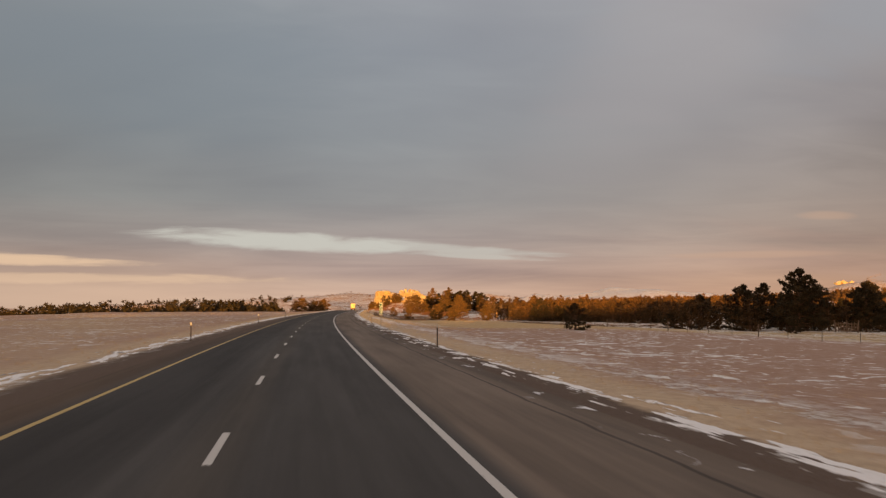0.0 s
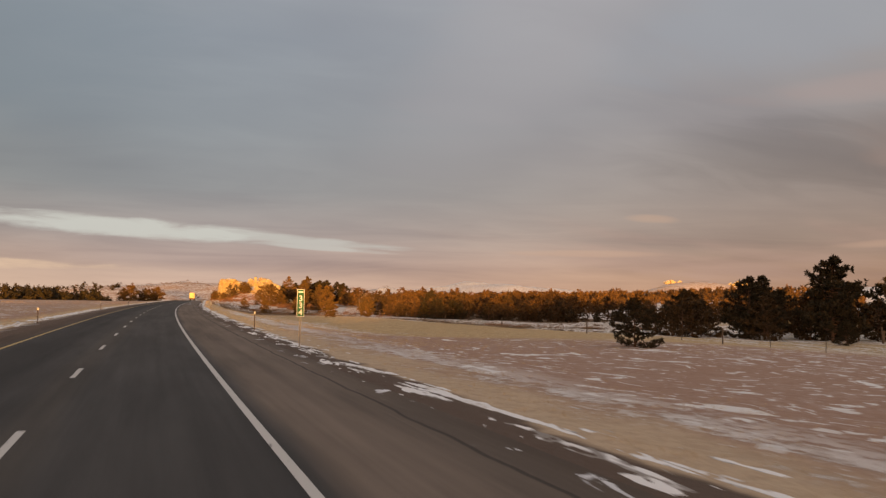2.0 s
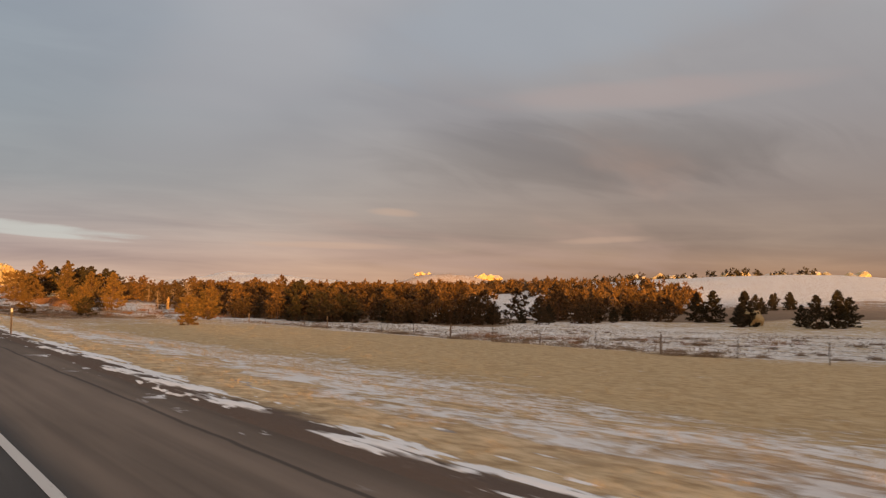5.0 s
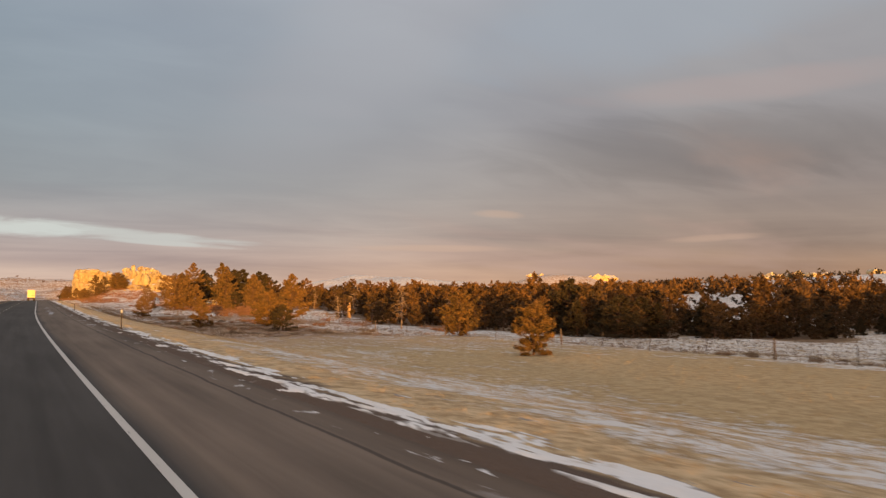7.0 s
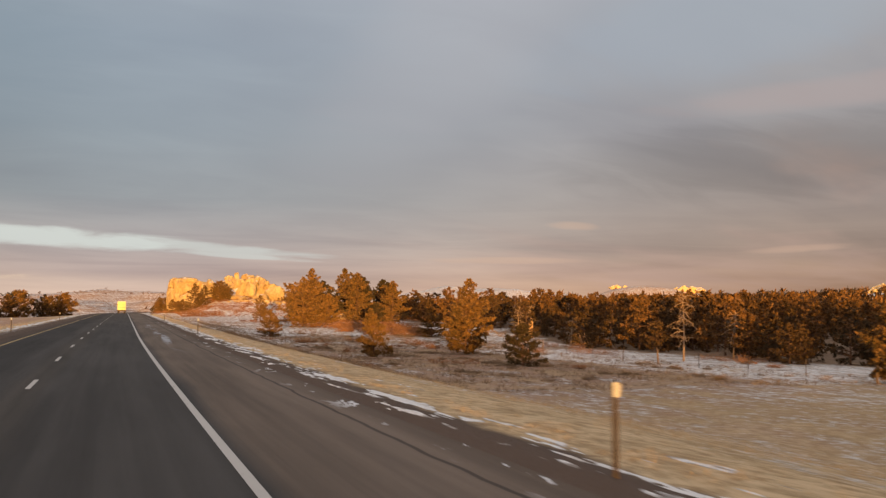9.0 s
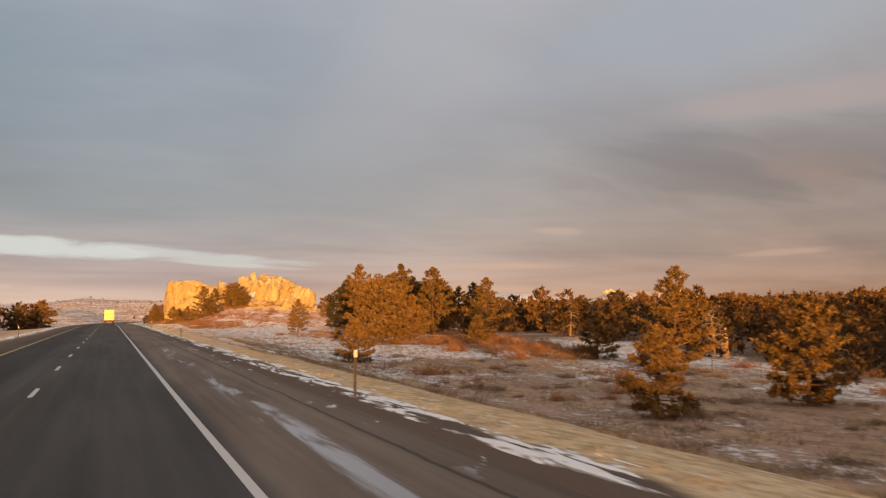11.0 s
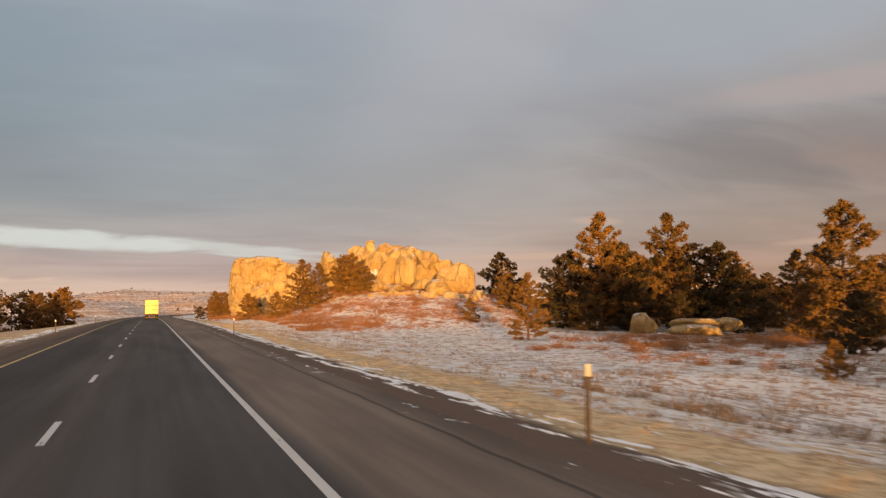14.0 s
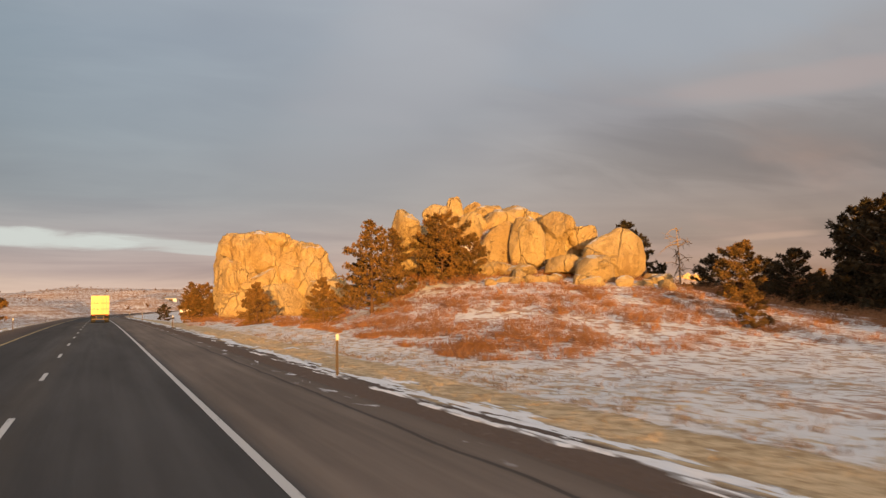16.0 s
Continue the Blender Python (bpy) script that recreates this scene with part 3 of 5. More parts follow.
# ---- mesh helpers ----
def mesh_of(name, verts, faces, mat, smooth_shade=False):
    me = bpy.data.meshes.new(name)
    me.from_pydata(verts, [], faces)
    if mat:
        me.materials.append(mat)
    if smooth_shade:
        me.polygons.foreach_set("use_smooth", [True] * len(me.polygons))
    me.update()
    return me


def part(name, me, parent, label=""):
    ob = new(name, me)
    ob.parent = parent
    if label:
        tagged(ob, label)
    return ob


def grid_faces(rows, cols):
    return [(r * cols + c, r * cols + c + 1, (r + 1) * cols + c + 1, (r + 1) * cols + c) for r in range(rows - 1) for c in range(cols - 1)]


def steps(spec):
    """Values from (start, step) pairs, up to the last start."""
    out = []
    for (a, d), (b, _) in zip(spec, spec[1:]):
        n = max(1, round((b - a) / d))
        out += [a + (b - a) * i / n for i in range(n)]
    return out + [spec[-1][0]]


def box_bm(bm, x0, x1, y0, y1, z0, z1):
    m = Matrix.LocRotScale(((x0 + x1) / 2, (y0 + y1) / 2, (z0 + z1) / 2), None, (x1 - x0, y1 - y0, z1 - z0))
    return bmesh.ops.create_cube(bm, size=1, matrix=m)["verts"]


def bm_mesh(name, bm, mat, bevel=0.0):
    if bevel:
        bmesh.ops.bevel(bm, geom=bm.edges[:], offset=bevel, segments=2, affect="EDGES")
    me = bpy.data.meshes.new(name)
    bm.to_mesh(me)
    bm.free()
    me.materials.append(mat)
    return me


def tube(path, radii, sides=6):
    """Vertices and faces of a tube along points."""
    verts, faces = [], []
    for i, p in enumerate(path):
        a, b = path[max(0, i - 1)], path[min(len(path) - 1, i + 1)]
        d = (b - a).normalized()
        u = d.orthogonal().normalized()
        w = d.cross(u)
        for k in range(sides):
            ang = 2 * math.pi * k / sides
            verts.append(p + radii[i] * (math.cos(ang) * u + math.sin(ang) * w))
    for i in range(len(path) - 1):
        for k in range(sides):
            faces.append((i * sides + k, i * sides + (k + 1) % sides, (i + 1) * sides + (k + 1) % sides, (i + 1) * sides + k))
    n = len(verts)
    verts.append(path[-1])
    faces += [((len(path) - 1) * sides + k, (len(path) - 1) * sides + (k + 1) % sides, n) for k in range(sides)]
    return verts, faces


def add_to(pack, verts, faces):
    n = len(pack[0])
    pack[0].extend(verts)
    pack[1].extend(tuple(i + n for i in f) for f in faces)


# ---- ground ----
SC = steps([(-2600, 200), (-900, 50), (-450, 14), (-300, 6), (-100, 6), (-40, 2), (-12, 0.8), (-6.9, 1.1), (6.0, 0.6), (30, 1.2), (66, 4), (150, 12), (420, 30), (1000, 100), (2600, 200)])
YC = steps([(-1500, 60), (-420, 14), (-330, 6), (-40, 4), (0, 2.0), (330, 1.2), (540, 3), (700, 15), (1200, 60), (3600, 200)])
gv = []
for y in YC:
    for s in SC:
        x = s + road_x(y) * max(0.0, 1 - abs(s) / 2600)
        gz = ground_z(x, y)
        if -6.6 < s < 6.0:
            gz = road_z(y) - 0.14
        gv.append((x, y, gz))
me = mesh_of("ground", gv, grid_faces(len(YC), len(SC)), M_GROUND, True)
ground = tagged(new("ground", me), "dry winter grassland with patches of snow", "ground", kind="structure")

# ---- road ----
RY = steps([(-80, 4), (700, 6), (1150, 6)])
RS = [-6.95, -6.8, -5.42, -3.6, -1.76, 0.1, 1.9, 4.2, 6.1, 6.35]
rv, ruv = [], []
for y in RY:
    for i, s in enumerate(RS):
        e = 0.22 * noise.noise(Vector((s * 9, y * 0.31, 1.0))) + 0.12 * noise.noise(Vector((s * 9, y * 1.1, 5.0)))
        ss = s + (e if i in (0, 1, 8, 9) else 0)
        rv.append((ss + road_x(y), y, road_z(y) + (0.0 if 0 < i < 9 else -0.14) - 0.005 * abs(s + 1.76)))
        ruv.append((ss, y))
me = mesh_of("road", rv, grid_faces(len(RY), len(RS)), M_ASPHALT, False)
uv = me.uv_layers.new(name="lanes")
for lp in me.loops:
    uv.data[lp.index].uv = ruv[lp.vertex_index]
road = tagged(new("road", me), "worn grey asphalt highway with wide shoulder", "road", kind="structure")


def stripe(name, s, y0, y1, w, mat, parent, label):
    ys = steps([(y0, 4.0), (y1, 1)])
    vs, fs = [], []
    for y in ys:
        for q in (-w / 2, w / 2):
            vs.append((s + q + road_x(y), y, road_z(y) + 0.006 - 0.005 * abs(s + 1.76)))
    fs = grid_faces(len(ys), 2)
    return part(name, mesh_of(name, vs, fs, mat), parent, label)


stripe("edge_line", 1.9, -80, 1100, 0.15, M_WHITE, road, "worn white painted edge line")
stripe("edge_line", -5.42, -80, 1100, 0.14, M_YELLOW, road, "yellow painted edge line")
for i in range(-4, 70):
    y0 = DASH0 + 12.19 * i
    stripe("lane_marking", -1.76, y0, y0 + 3.05, 0.13, M_WHITE, road, "")

# ---- plants ----
def rnd_dir(rng, up=0.0):
    v = Vector((rng.gauss(0, 1), rng.gauss(0, 1), rng.gauss(0, 1) + up))
    return v.normalized()


def tufts(centres, radii, per, width, seed, lift=0.25):
    """Bundles of narrow needles round each centre."""
    g = np.random.RandomState(seed)
    c = np.repeat(np.array(centres), per, axis=0)
    r = np.repeat(np.array(radii), per)[:, None]
    d = g.normal(size=c.shape)
    d[:, 2] += lift
    d /= np.linalg.norm(d, axis=1)[:, None]
    side = np.cross(d, g.normal(size=c.shape))
    side /= np.linalg.norm(side, axis=1)[:, None]
    length = r * g.uniform(0.6, 1.1, size=r.shape)
    a = c + d * length * 0.15 - side * width * r
    b2 = c + d * length * 0.15 + side * width * r
    t = c + d * length
    v = np.stack([a, b2, t], 1).reshape(-1, 3)
    f = np.arange(len(v)).reshape(-1, 3)
    return v.tolist(), f.tolist()


def pine_meshes(seed, h, spread, bare, dense=1.0, crook=0.03, top=1.0, mat=None, per=18, pads=1.0, needle=0.10, fat=1.0, fine=True):
    """Trunk with limbs, and needles, of one pine: bare is the share of the stem without limbs."""
    rng = random.Random(seed)
    wood, cen, rad = ([], []), [], []
    path, p = [], Vector((0, 0, -0.15))
    n = 9
    lean = Vector((rng.uniform(-1, 1), rng.uniform(-1, 1), 0)) * crook
    for i in range(n):
        path.append(p.copy())
        p = p + Vector((lean.x + rng.uniform(-1, 1) * crook * 0.6, lean.y + rng.uniform(-1, 1) * crook * 0.6, 1)) * (h * 0.98 / (n - 1))
    base_r = 0.012 * h + 0.05
    add_to(wood, *tube(path, [base_r * (1 - 0.9 * i / (n - 1)) * (1.35 if i == 0 else 1) for i in range(n)], 7))

    def on_stem(z):
        k = min(n - 1.001, max(0, z / h * (n - 1)))
        i = int(k)
        return path[i].lerp(path[i + 1], k - i)

    limbs = int(dense * (14 + h * 3.4))
    az = rng.uniform(0, 6.28)
    for i in range(limbs):
        q = (i + rng.random()) / limbs
        z = h * (bare + (0.97 - bare) * q)
        az += 2.4 + rng.uniform(-0.6, 0.6)
        if top < 0.4:
            prof = 0.10 + 0.90 * math.sin(math.pi * min(1, 0.16 + 0.82 * q)) ** 0.65
        elif top < 1:
            prof = (0.12 + 0.88 * math.sin(math.pi * min(1, 0.30 + 0.70 * q)) ** 0.9) * (1.10 - 0.28 * q)
        else:
            prof = (1.0 - q) ** 0.85 * (0.70 + 0.30 * min(1, q * 5)) + 0.07
        ln = spread * prof * (rng.uniform(0.40, 1.15) if i % 3 else rng.uniform(0.85, 1.20))
        rise = rng.uniform(-0.22, 0.20) + 0.40 * q
        d = Vector((math.cos(az), math.sin(az), rise)).normalized()
        across = Vector((-math.sin(az), math.cos(az), 0))
        a = on_stem(z)
        end = a + d * ln + Vector((0, 0, 0.12 * ln))
        mid = a.lerp(end, 0.55) + Vector((0, 0, -0.07 * ln))
        if fine:
            add_to(wood, *tube([a, mid, end], [0.012 + 0.020 * ln, 0.010 + 0.011 * ln, 0.006], 4))
        else:
            add_to(wood, *tube([a, end], [0.012 + 0.020 * ln, 0.006], 3))
        # flat pads of needles on the outer part of the limb
        k = max(3, int(pads * (2.5 + ln * 4.5)))
        for j in range(k):
            s = 0.30 + 0.75 * math.sqrt((j + rng.random()) / k)
            wide = (0.10 + 0.34 * ln * min(1.0, s)) * rng.uniform(-1, 1)
            c = a.lerp(mid, s / 0.55) if s < 0.55 else mid.lerp(end, (s - 0.55) / 0.45)
            c = c + across * wide + Vector((0, 0, rng.uniform(-0.05, 0.13) * (0.6 + 0.5 * ln)))
            cen.append(tuple(c))
            rad.append(fat * rng.uniform(0.17, 0.33) * (0.75 + 0.05 * h))
    for j in range(5):
        cen.append(tuple(on_stem(h * (0.90 + 0.02 * j))))
        rad.append(0.03 * h + 0.06)
    crown = tufts(cen, rad, per, needle, seed, 0.35)
    return mesh_of("trunk", *wood, M_BARK), mesh_of("crown", *crown, mat or M_NEEDLE)


def pine_thing(name, meshes, m, label, category="tree", group="", scale=1.0):
    ob = new(name)
    part("trunk", meshes[0], ob)
    part("crown", meshes[1], ob)
    ob.matrix_basis = m @ Matrix.Diagonal((scale, scale, scale, 1))
    return tagged(ob, label, category, group)


TALL = [pine_meshes(11 + i, 10.0, 2.7 + 0.25 * (i % 3), (0.05, 0.12, 0.03, 0.14, 0.05)[i], 1.35, 0.03, 0.5, per=15, pads=1.55, needle=0.18, fat=1.04) for i in range(5)]
# pines coloured dark to stand in for shade
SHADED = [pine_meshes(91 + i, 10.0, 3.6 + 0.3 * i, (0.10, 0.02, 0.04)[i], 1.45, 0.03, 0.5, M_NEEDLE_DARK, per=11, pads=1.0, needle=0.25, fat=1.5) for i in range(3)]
YOUNG = [pine_meshes(31 + i, 4.0, 1.8 + 0.2 * (i % 2), 0.04, 1.5, 0.03, 1.0, per=16, pads=2.4, needle=0.15, fat=0.98) for i in range(4)]
FULL = [pine_meshes(41 + i, 9.0, 3.5 + 0.3 * i, 0.02, 1.6, 0.03, 1.0, per=16, pads=1.9, needle=0.17, fat=0.98) for i in range(2)]
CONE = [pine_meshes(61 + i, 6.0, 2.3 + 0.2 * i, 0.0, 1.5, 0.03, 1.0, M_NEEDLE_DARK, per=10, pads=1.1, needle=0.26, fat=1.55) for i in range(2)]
BROAD = [pine_meshes(141, 8.0, 4.1, 0.0, 1.7, 0.04, 0.3, per=15, pads=1.45, needle=0.18, fat=1.15)]
ROUND = [pine_meshes(65 + i, 5.0, 2.0 + 0.15 * i, 0.04, 1.6, 0.03, 0.3, per=16, pads=2.2, needle=0.17, fat=1.1) for i in range(2)]
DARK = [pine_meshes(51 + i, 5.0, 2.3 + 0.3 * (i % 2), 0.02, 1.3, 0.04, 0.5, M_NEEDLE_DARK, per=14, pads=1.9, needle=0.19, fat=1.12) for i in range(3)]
# pines of the wood, their shade partly in the dimmed needle colour
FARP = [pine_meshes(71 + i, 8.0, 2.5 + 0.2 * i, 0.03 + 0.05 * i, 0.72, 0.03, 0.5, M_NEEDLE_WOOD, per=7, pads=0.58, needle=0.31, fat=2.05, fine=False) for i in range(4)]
FARD = [pine_meshes(81 + i, 6.5, 2.8, 0.01, 0.72, 0.03, 0.5, M_NEEDLE_SUN_TONED, per=7, pads=0.58, needle=0.31, fat=2.05, fine=False) for i in range(3)]


def set_tree(kind, i, x, y, size, label, group="", name="pine_tree", turn=0.0, dz=0.0):
    book = {"tall": (TALL, 10.0), "young": (YOUNG, 4.0), "shaded": (SHADED, 10.0), "full": (FULL, 9.0), "cone": (CONE, 6.0), "round": (ROUND, 5.0), "broad": (BROAD, 8.0), "dark": (DARK, 5.0), "far": (FARP, 8.0), "fard": (FARD, 6.5)}[kind]
    meshes = book[0][i % len(book[0])]
    return pine_thing(name, meshes, pose(x, y, ground_z(x, y) + dz, 0, 0, turn + 47 * i), label, "tree", group, size / book[1])


def shrub_mesh(seed, h, r, per, mat):
    g = np.random.RandomState(seed)
    n = per
    lobes = g.normal(size=(5, 3)) * (r * 0.75, r * 0.75, 0)
    tall = g.uniform(0.45, 1.0, 5)
    pick = g.randint(0, 5, n)
    h = h * tall[pick]
    base = lobes[pick] + g.normal(size=(n, 3)) * (r * 0.28, r * 0.28, 0)
    base[:, 2] = -0.05
    tip = base + np.stack([g.normal(size=n) * r * 0.5, g.normal(size=n) * r * 0.5, h * g.uniform(0.35, 1.0, n)], 1)
    side = g.normal(size=(n, 3))
    side[:, 2] = 0
    side /= np.linalg.norm(side, axis=1)[:, None]
    wd = 0.021
    v = np.stack([base - side * wd, base + side * wd, tip], 1).reshape(-1, 3)
    # twigs off each stem
    k = g.randint(0, n, n * 3)
    s = g.uniform(0.3, 0.9, n * 3)[:, None]
    a = base[k] * (1 - s) + tip[k] * s
    t2 = a + g.normal(size=a.shape) * (0.26 * r, 0.26 * r, 0.14) + (0, 0, 0.12)
    sd = g.normal(size=a.shape)
    sd /= np.linalg.norm(sd, axis=1)[:, None]
    v2 = np.stack([a - sd * wd, a + sd * wd, t2], 1).reshape(-1, 3)
    v = np.concatenate([v, v2])
    return mesh_of("twigs", v.tolist(), np.arange(len(v)).reshape(-1, 3).tolist(), mat)


SHRUBS = [shrub_mesh(5 + i, 0.9 + 0.2 * i, 0.9 + 0.15 * i, 120, M_BRUSH) for i in range(4)]
SAGE = [shrub_mesh(15 + i, 0.7, 0.9, 125, M_SAGE) for i in range(3)]


# ---- rocks ----
def boulder_mesh(seed, sub=5, cuts=9, rough=0.06, hard=0.90, joint=0.02, square=2.0, grain=0.0, near=0.52, under=0.6):
    """A weathered block about 1 across each half axis."""
    rng = random.Random(seed)
    bm = bmesh.new()
    bmesh.ops.create_icosphere(bm, subdivisions=sub, radius=1.0)
    planes = [(rnd_dir(rng), rng.uniform(near, near + 0.34)) for _ in range(cuts)] + [(Vector((0, 0, -1)), under)]
    off = Vector((seed * 3.1, seed * 1.7, seed * 0.9))
    for v in bm.verts:
        c = v.co
        p = c * (1.10 / (abs(c.x) ** square + abs(c.y) ** square + abs(c.z) ** square) ** (1 / square))
        for nn, d in planes:
            q = p.dot(nn) - d
            if q > 0:
                p = p - nn * q * hard
        k = noise.fractal(p * 1.5 + off, 0.9, 2.0, 6) * rough
        d = noise.voronoi(Vector((p.x, p.y, p.z * 0.7)) * 1.3 + off + 0.35 * noise.noise_vector(p * 1.7 + off))[0]
        k -= joint * max(0.0, 1 - (d[1] - d[0]) / 0.10)
        k += grain * noise.fractal(p * 6.0 + off, 0.8, 2.0, 4)
        v.co = p * (1 + k)
    me = bpy.data.meshes.new("boulder")
    bm.to_mesh(me)
    bm.free()
    me.materials.append(M_ROCK)
    me.polygons.foreach_set("use_smooth", [True] * len(me.polygons))
    return me


BOULDERS = [boulder_mesh(i + 1, 5 if i in (0, 1) else 4, 6 + i % 4, 0.085, 0.82, 0.0, 2.7, 0.028) for i in range(9)]


def set_boulder(i, x, y, z, rx, ry, rz, turn=0.0, tilt=0.0, label="weathered tan granite boulder in the outcrop", group="outcrop boulders"):
    ob = new("boulder", BOULDERS[i % len(BOULDERS)])
    ob.matrix_basis = pose(x, y, z, tilt, tilt * 0.5, turn) @ Matrix.Diagonal((rx, ry, rz, 1))
    return tagged(ob, label, "boulder", group)


BLOCKS = [boulder_mesh(20 + i, 5, 7, 0.10, 0.90, 0.042, 4.0, 0.036, 0.78, 1.0) for i in range(5)]
CRAGS = [boulder_mesh(40 + i, 4, 12, 0.12, 0.95, 0.04) for i in range(4)]

# the tower of rock by the road
# x, y, z, half width, half depth, half height, turn, mesh
TOWER = [(18.0, 496.8, 7.7, 3.8, 3.6, 3.0, 24, 0), (18.2, 496.6, 3.2, 4.2, 3.9, 3.9, 30, 1), (24.0, 494.6, 7.4, 1.9, 2.4, 2.7, 20, 2), (24.2, 493.6, 3.4, 2.9, 3.0, 3.6, 35, 3), (21.4, 495.6, 6.4, 2.4, 2.8, 3.4, 10, 4),
         (16.0, 493.8, 1.6, 2.6, 1.8, 2.6, -12, 2), (20.6, 491.6, 1.8, 3.0, 2.0, 2.5, 40, 4), (25.4, 489.4, 2.4, 2.4, 2.0, 2.4, 15, 3), (15.4, 495.2, 9.2, 1.5, 1.6, 1.3, 50, 3), (15.3, 495.2, 5.6, 2.0, 2.2, 2.6, 20, 2), (19.8, 495.4, 10.2, 1.7, 2.2, 1.0, 15, 2)]
tower = new("rock_tower")
for x, y, z, rx, ry, rz, turn, k in TOWER:
    ob = part("rock_block", BLOCKS[k], tower)
    ob.matrix_basis = pose(x, y, z, 0, 0, turn) @ Matrix.Diagonal((rx, ry, rz, 1))
tagged(tower, "sunlit blocky tan granite tower beside the highway", "rock")

# the heap of boulders on the knoll
HEAP = [(21.7, 450.8, 7.4, 1.0, 1.3, 1.7, 14), (27.2, 458.2, 9.2, 1.2, 1.2, 1.2, 0), (29.3, 459.5, 10.1, 0.6, 1.0, 1.3, -10), (31.5, 460.7, 10.4, 0.8, 0.8, 0.8, 0), (29.3, 456.4, 8.3, 1.3, 1.5, 1.7, 0),
        (33.1, 460.2, 9.7, 1.6, 1.4, 1.1, 0), (34.6, 458.5, 9.5, 1.9, 1.5, 1.1, 0), (35.9, 456.9, 9.3, 0.8, 0.9, 1.0, 0), (30.3, 452.8, 6.5, 1.8, 2.2, 2.4, 0), (31.9, 450.6, 6.4, 1.3, 1.9, 2.4, -4),
        (35.4, 451.8, 7.9, 1.4, 1.4, 1.4, 12), (37.5, 451.0, 7.1, 1.1, 1.2, 1.2, 0), (37.5, 446.8, 5.2, 2.2, 2.4, 2.5, -8), (33.7, 447.3, 4.9, 2.0, 1.5, 0.9, 0), (34.2, 443.9, 3.8, 1.4, 1.5, 1.5, 0)]
HEAP2 = [(27.3, 448.8, 4.4, 1.4, 1.0, 0.7, 0), (25.7, 449.4, 4.7, 0.9, 0.8, 0.6, 0), (36.9, 452.4, 6.6, 1.7, 1.4, 1.1, 0), (34.7, 452.2, 6.1, 1.1, 1.4, 1.5, 0), (28.3, 457.9, 7.3, 1.8, 2.1, 2.3, 0),
         (25.4, 457.0, 6.5, 1.7, 1.9, 2.1, 0), (36.2, 442.1, 2.5, 1.4, 1.2, 0.9, 0), (37.1, 464.1, 5.9, 5.4, 4.8, 3.6, 0), (40.0, 458.7, 5.6, 3.2, 3.0, 2.4, 0), (29.5, 446.8, 4.4, 1.2, 0.8, 0.5, 0),
         (28.5, 448.3, 4.6, 0.7, 0.7, 0.7, 0), (29.7, 444.6, 3.6, 1.2, 0.8, 0.4, 0), (27.8, 445.4, 3.5, 1.0, 0.7, 0.4, 0), (22.6, 451.6, 5.7, 1.5, 1.5, 1.6, 0), (24.4, 453.4, 6.7, 1.5, 1.4, 1.6, 6), (26.0, 455.6, 7.7, 1.5, 1.4, 1.5, 0), (29.0, 460.2, 7.6, 2.6, 2.0, 2.5, 0), (33.4, 461.0, 7.8, 2.8, 2.0, 2.3, 0), (36.2, 458.6, 6.8, 2.4, 2.0, 2.3, 0), (27.5, 456.6, 7.0, 2.3, 1.8, 1.9, 0),
         (31.9, 459.4, 7.6, 1.7, 1.5, 1.5, 0), (30.2, 458.4, 7.0, 1.5, 1.4, 1.5, 8), (31.7, 456.4, 7.0, 1.4, 1.3, 1.4, 0), (23.5, 453.0, 5.0, 1.6, 1.6, 1.9, 0), (31.0, 456.0, 6.0, 3.0, 2.5, 2.6, 0), (30.6, 457.6, 8.5, 1.6, 1.5, 1.5, 5), (32.8, 456.8, 8.4, 1.5, 1.4, 1.6, 0), (33.6, 454.0, 7.6, 1.2, 1.3, 1.5, -6)]
for i, (x, y, z, rx, ry, rz, tl) in enumerate(HEAP + HEAP2):
    big = max(rx, rz)
    k = 0.84 if min(rx, ry) > 2.4 else 0.95 if big > 2.2 else 1.02
    set_boulder(i, x, y, z - 0.25 * (1 - k) * rz, rx * k * 1.05, ry * k * 1.05, rz * k, (37 * i) % 40 - 20 - 25, tl, "large rounded tan granite boulder piled on the knoll" if big > 1.5 else "smaller granite boulder wedged in the pile")
rng = random.Random(77)
for i in range(46):
    x = rng.uniform(23, 40)
    y = 447 + (x - 30) * -0.35 + rng.uniform(-5, 9)
    r = rng.choice([0.25, 0.35, 0.45, 0.6, 0.8])
    set_boulder(4 + i % 5, x, y, ground_z(x, y) + r * 0.25, r * rng.uniform(0.9, 1.5), r, r * rng.uniform(0.6, 1.0), rng.uniform(0, 180), 0, "small tan granite boulder on the brushy slope")
set_boulder(1, 40.2, 406.3, ground_z(40.2, 406.3) + 0.5, 1.35, 1.3, 1.1, 70, 0, "rounded grey boulder among trees", "loose boulders")
set_boulder(5, 43.8, 403.0, ground_z(43.8, 403.0) + 0.25, 2.3, 1.3, 0.6, -25, 2, "long flat granite ledge among the pines", "loose boulders")
set_boulder(7, 44.6, 403.6, ground_z(44.6, 403.6) + 0.95, 2.5, 1.2, 0.55, -32, -4, "long flat granite ledge among the pines", "loose boulders")
set_boulder(6, 47.2, 404.2, ground_z(47.2, 404.2) + 0.7, 2.0, 1.2, 0.7, -35, -5, "long flat granite ledge among the pines", "loose boulders")

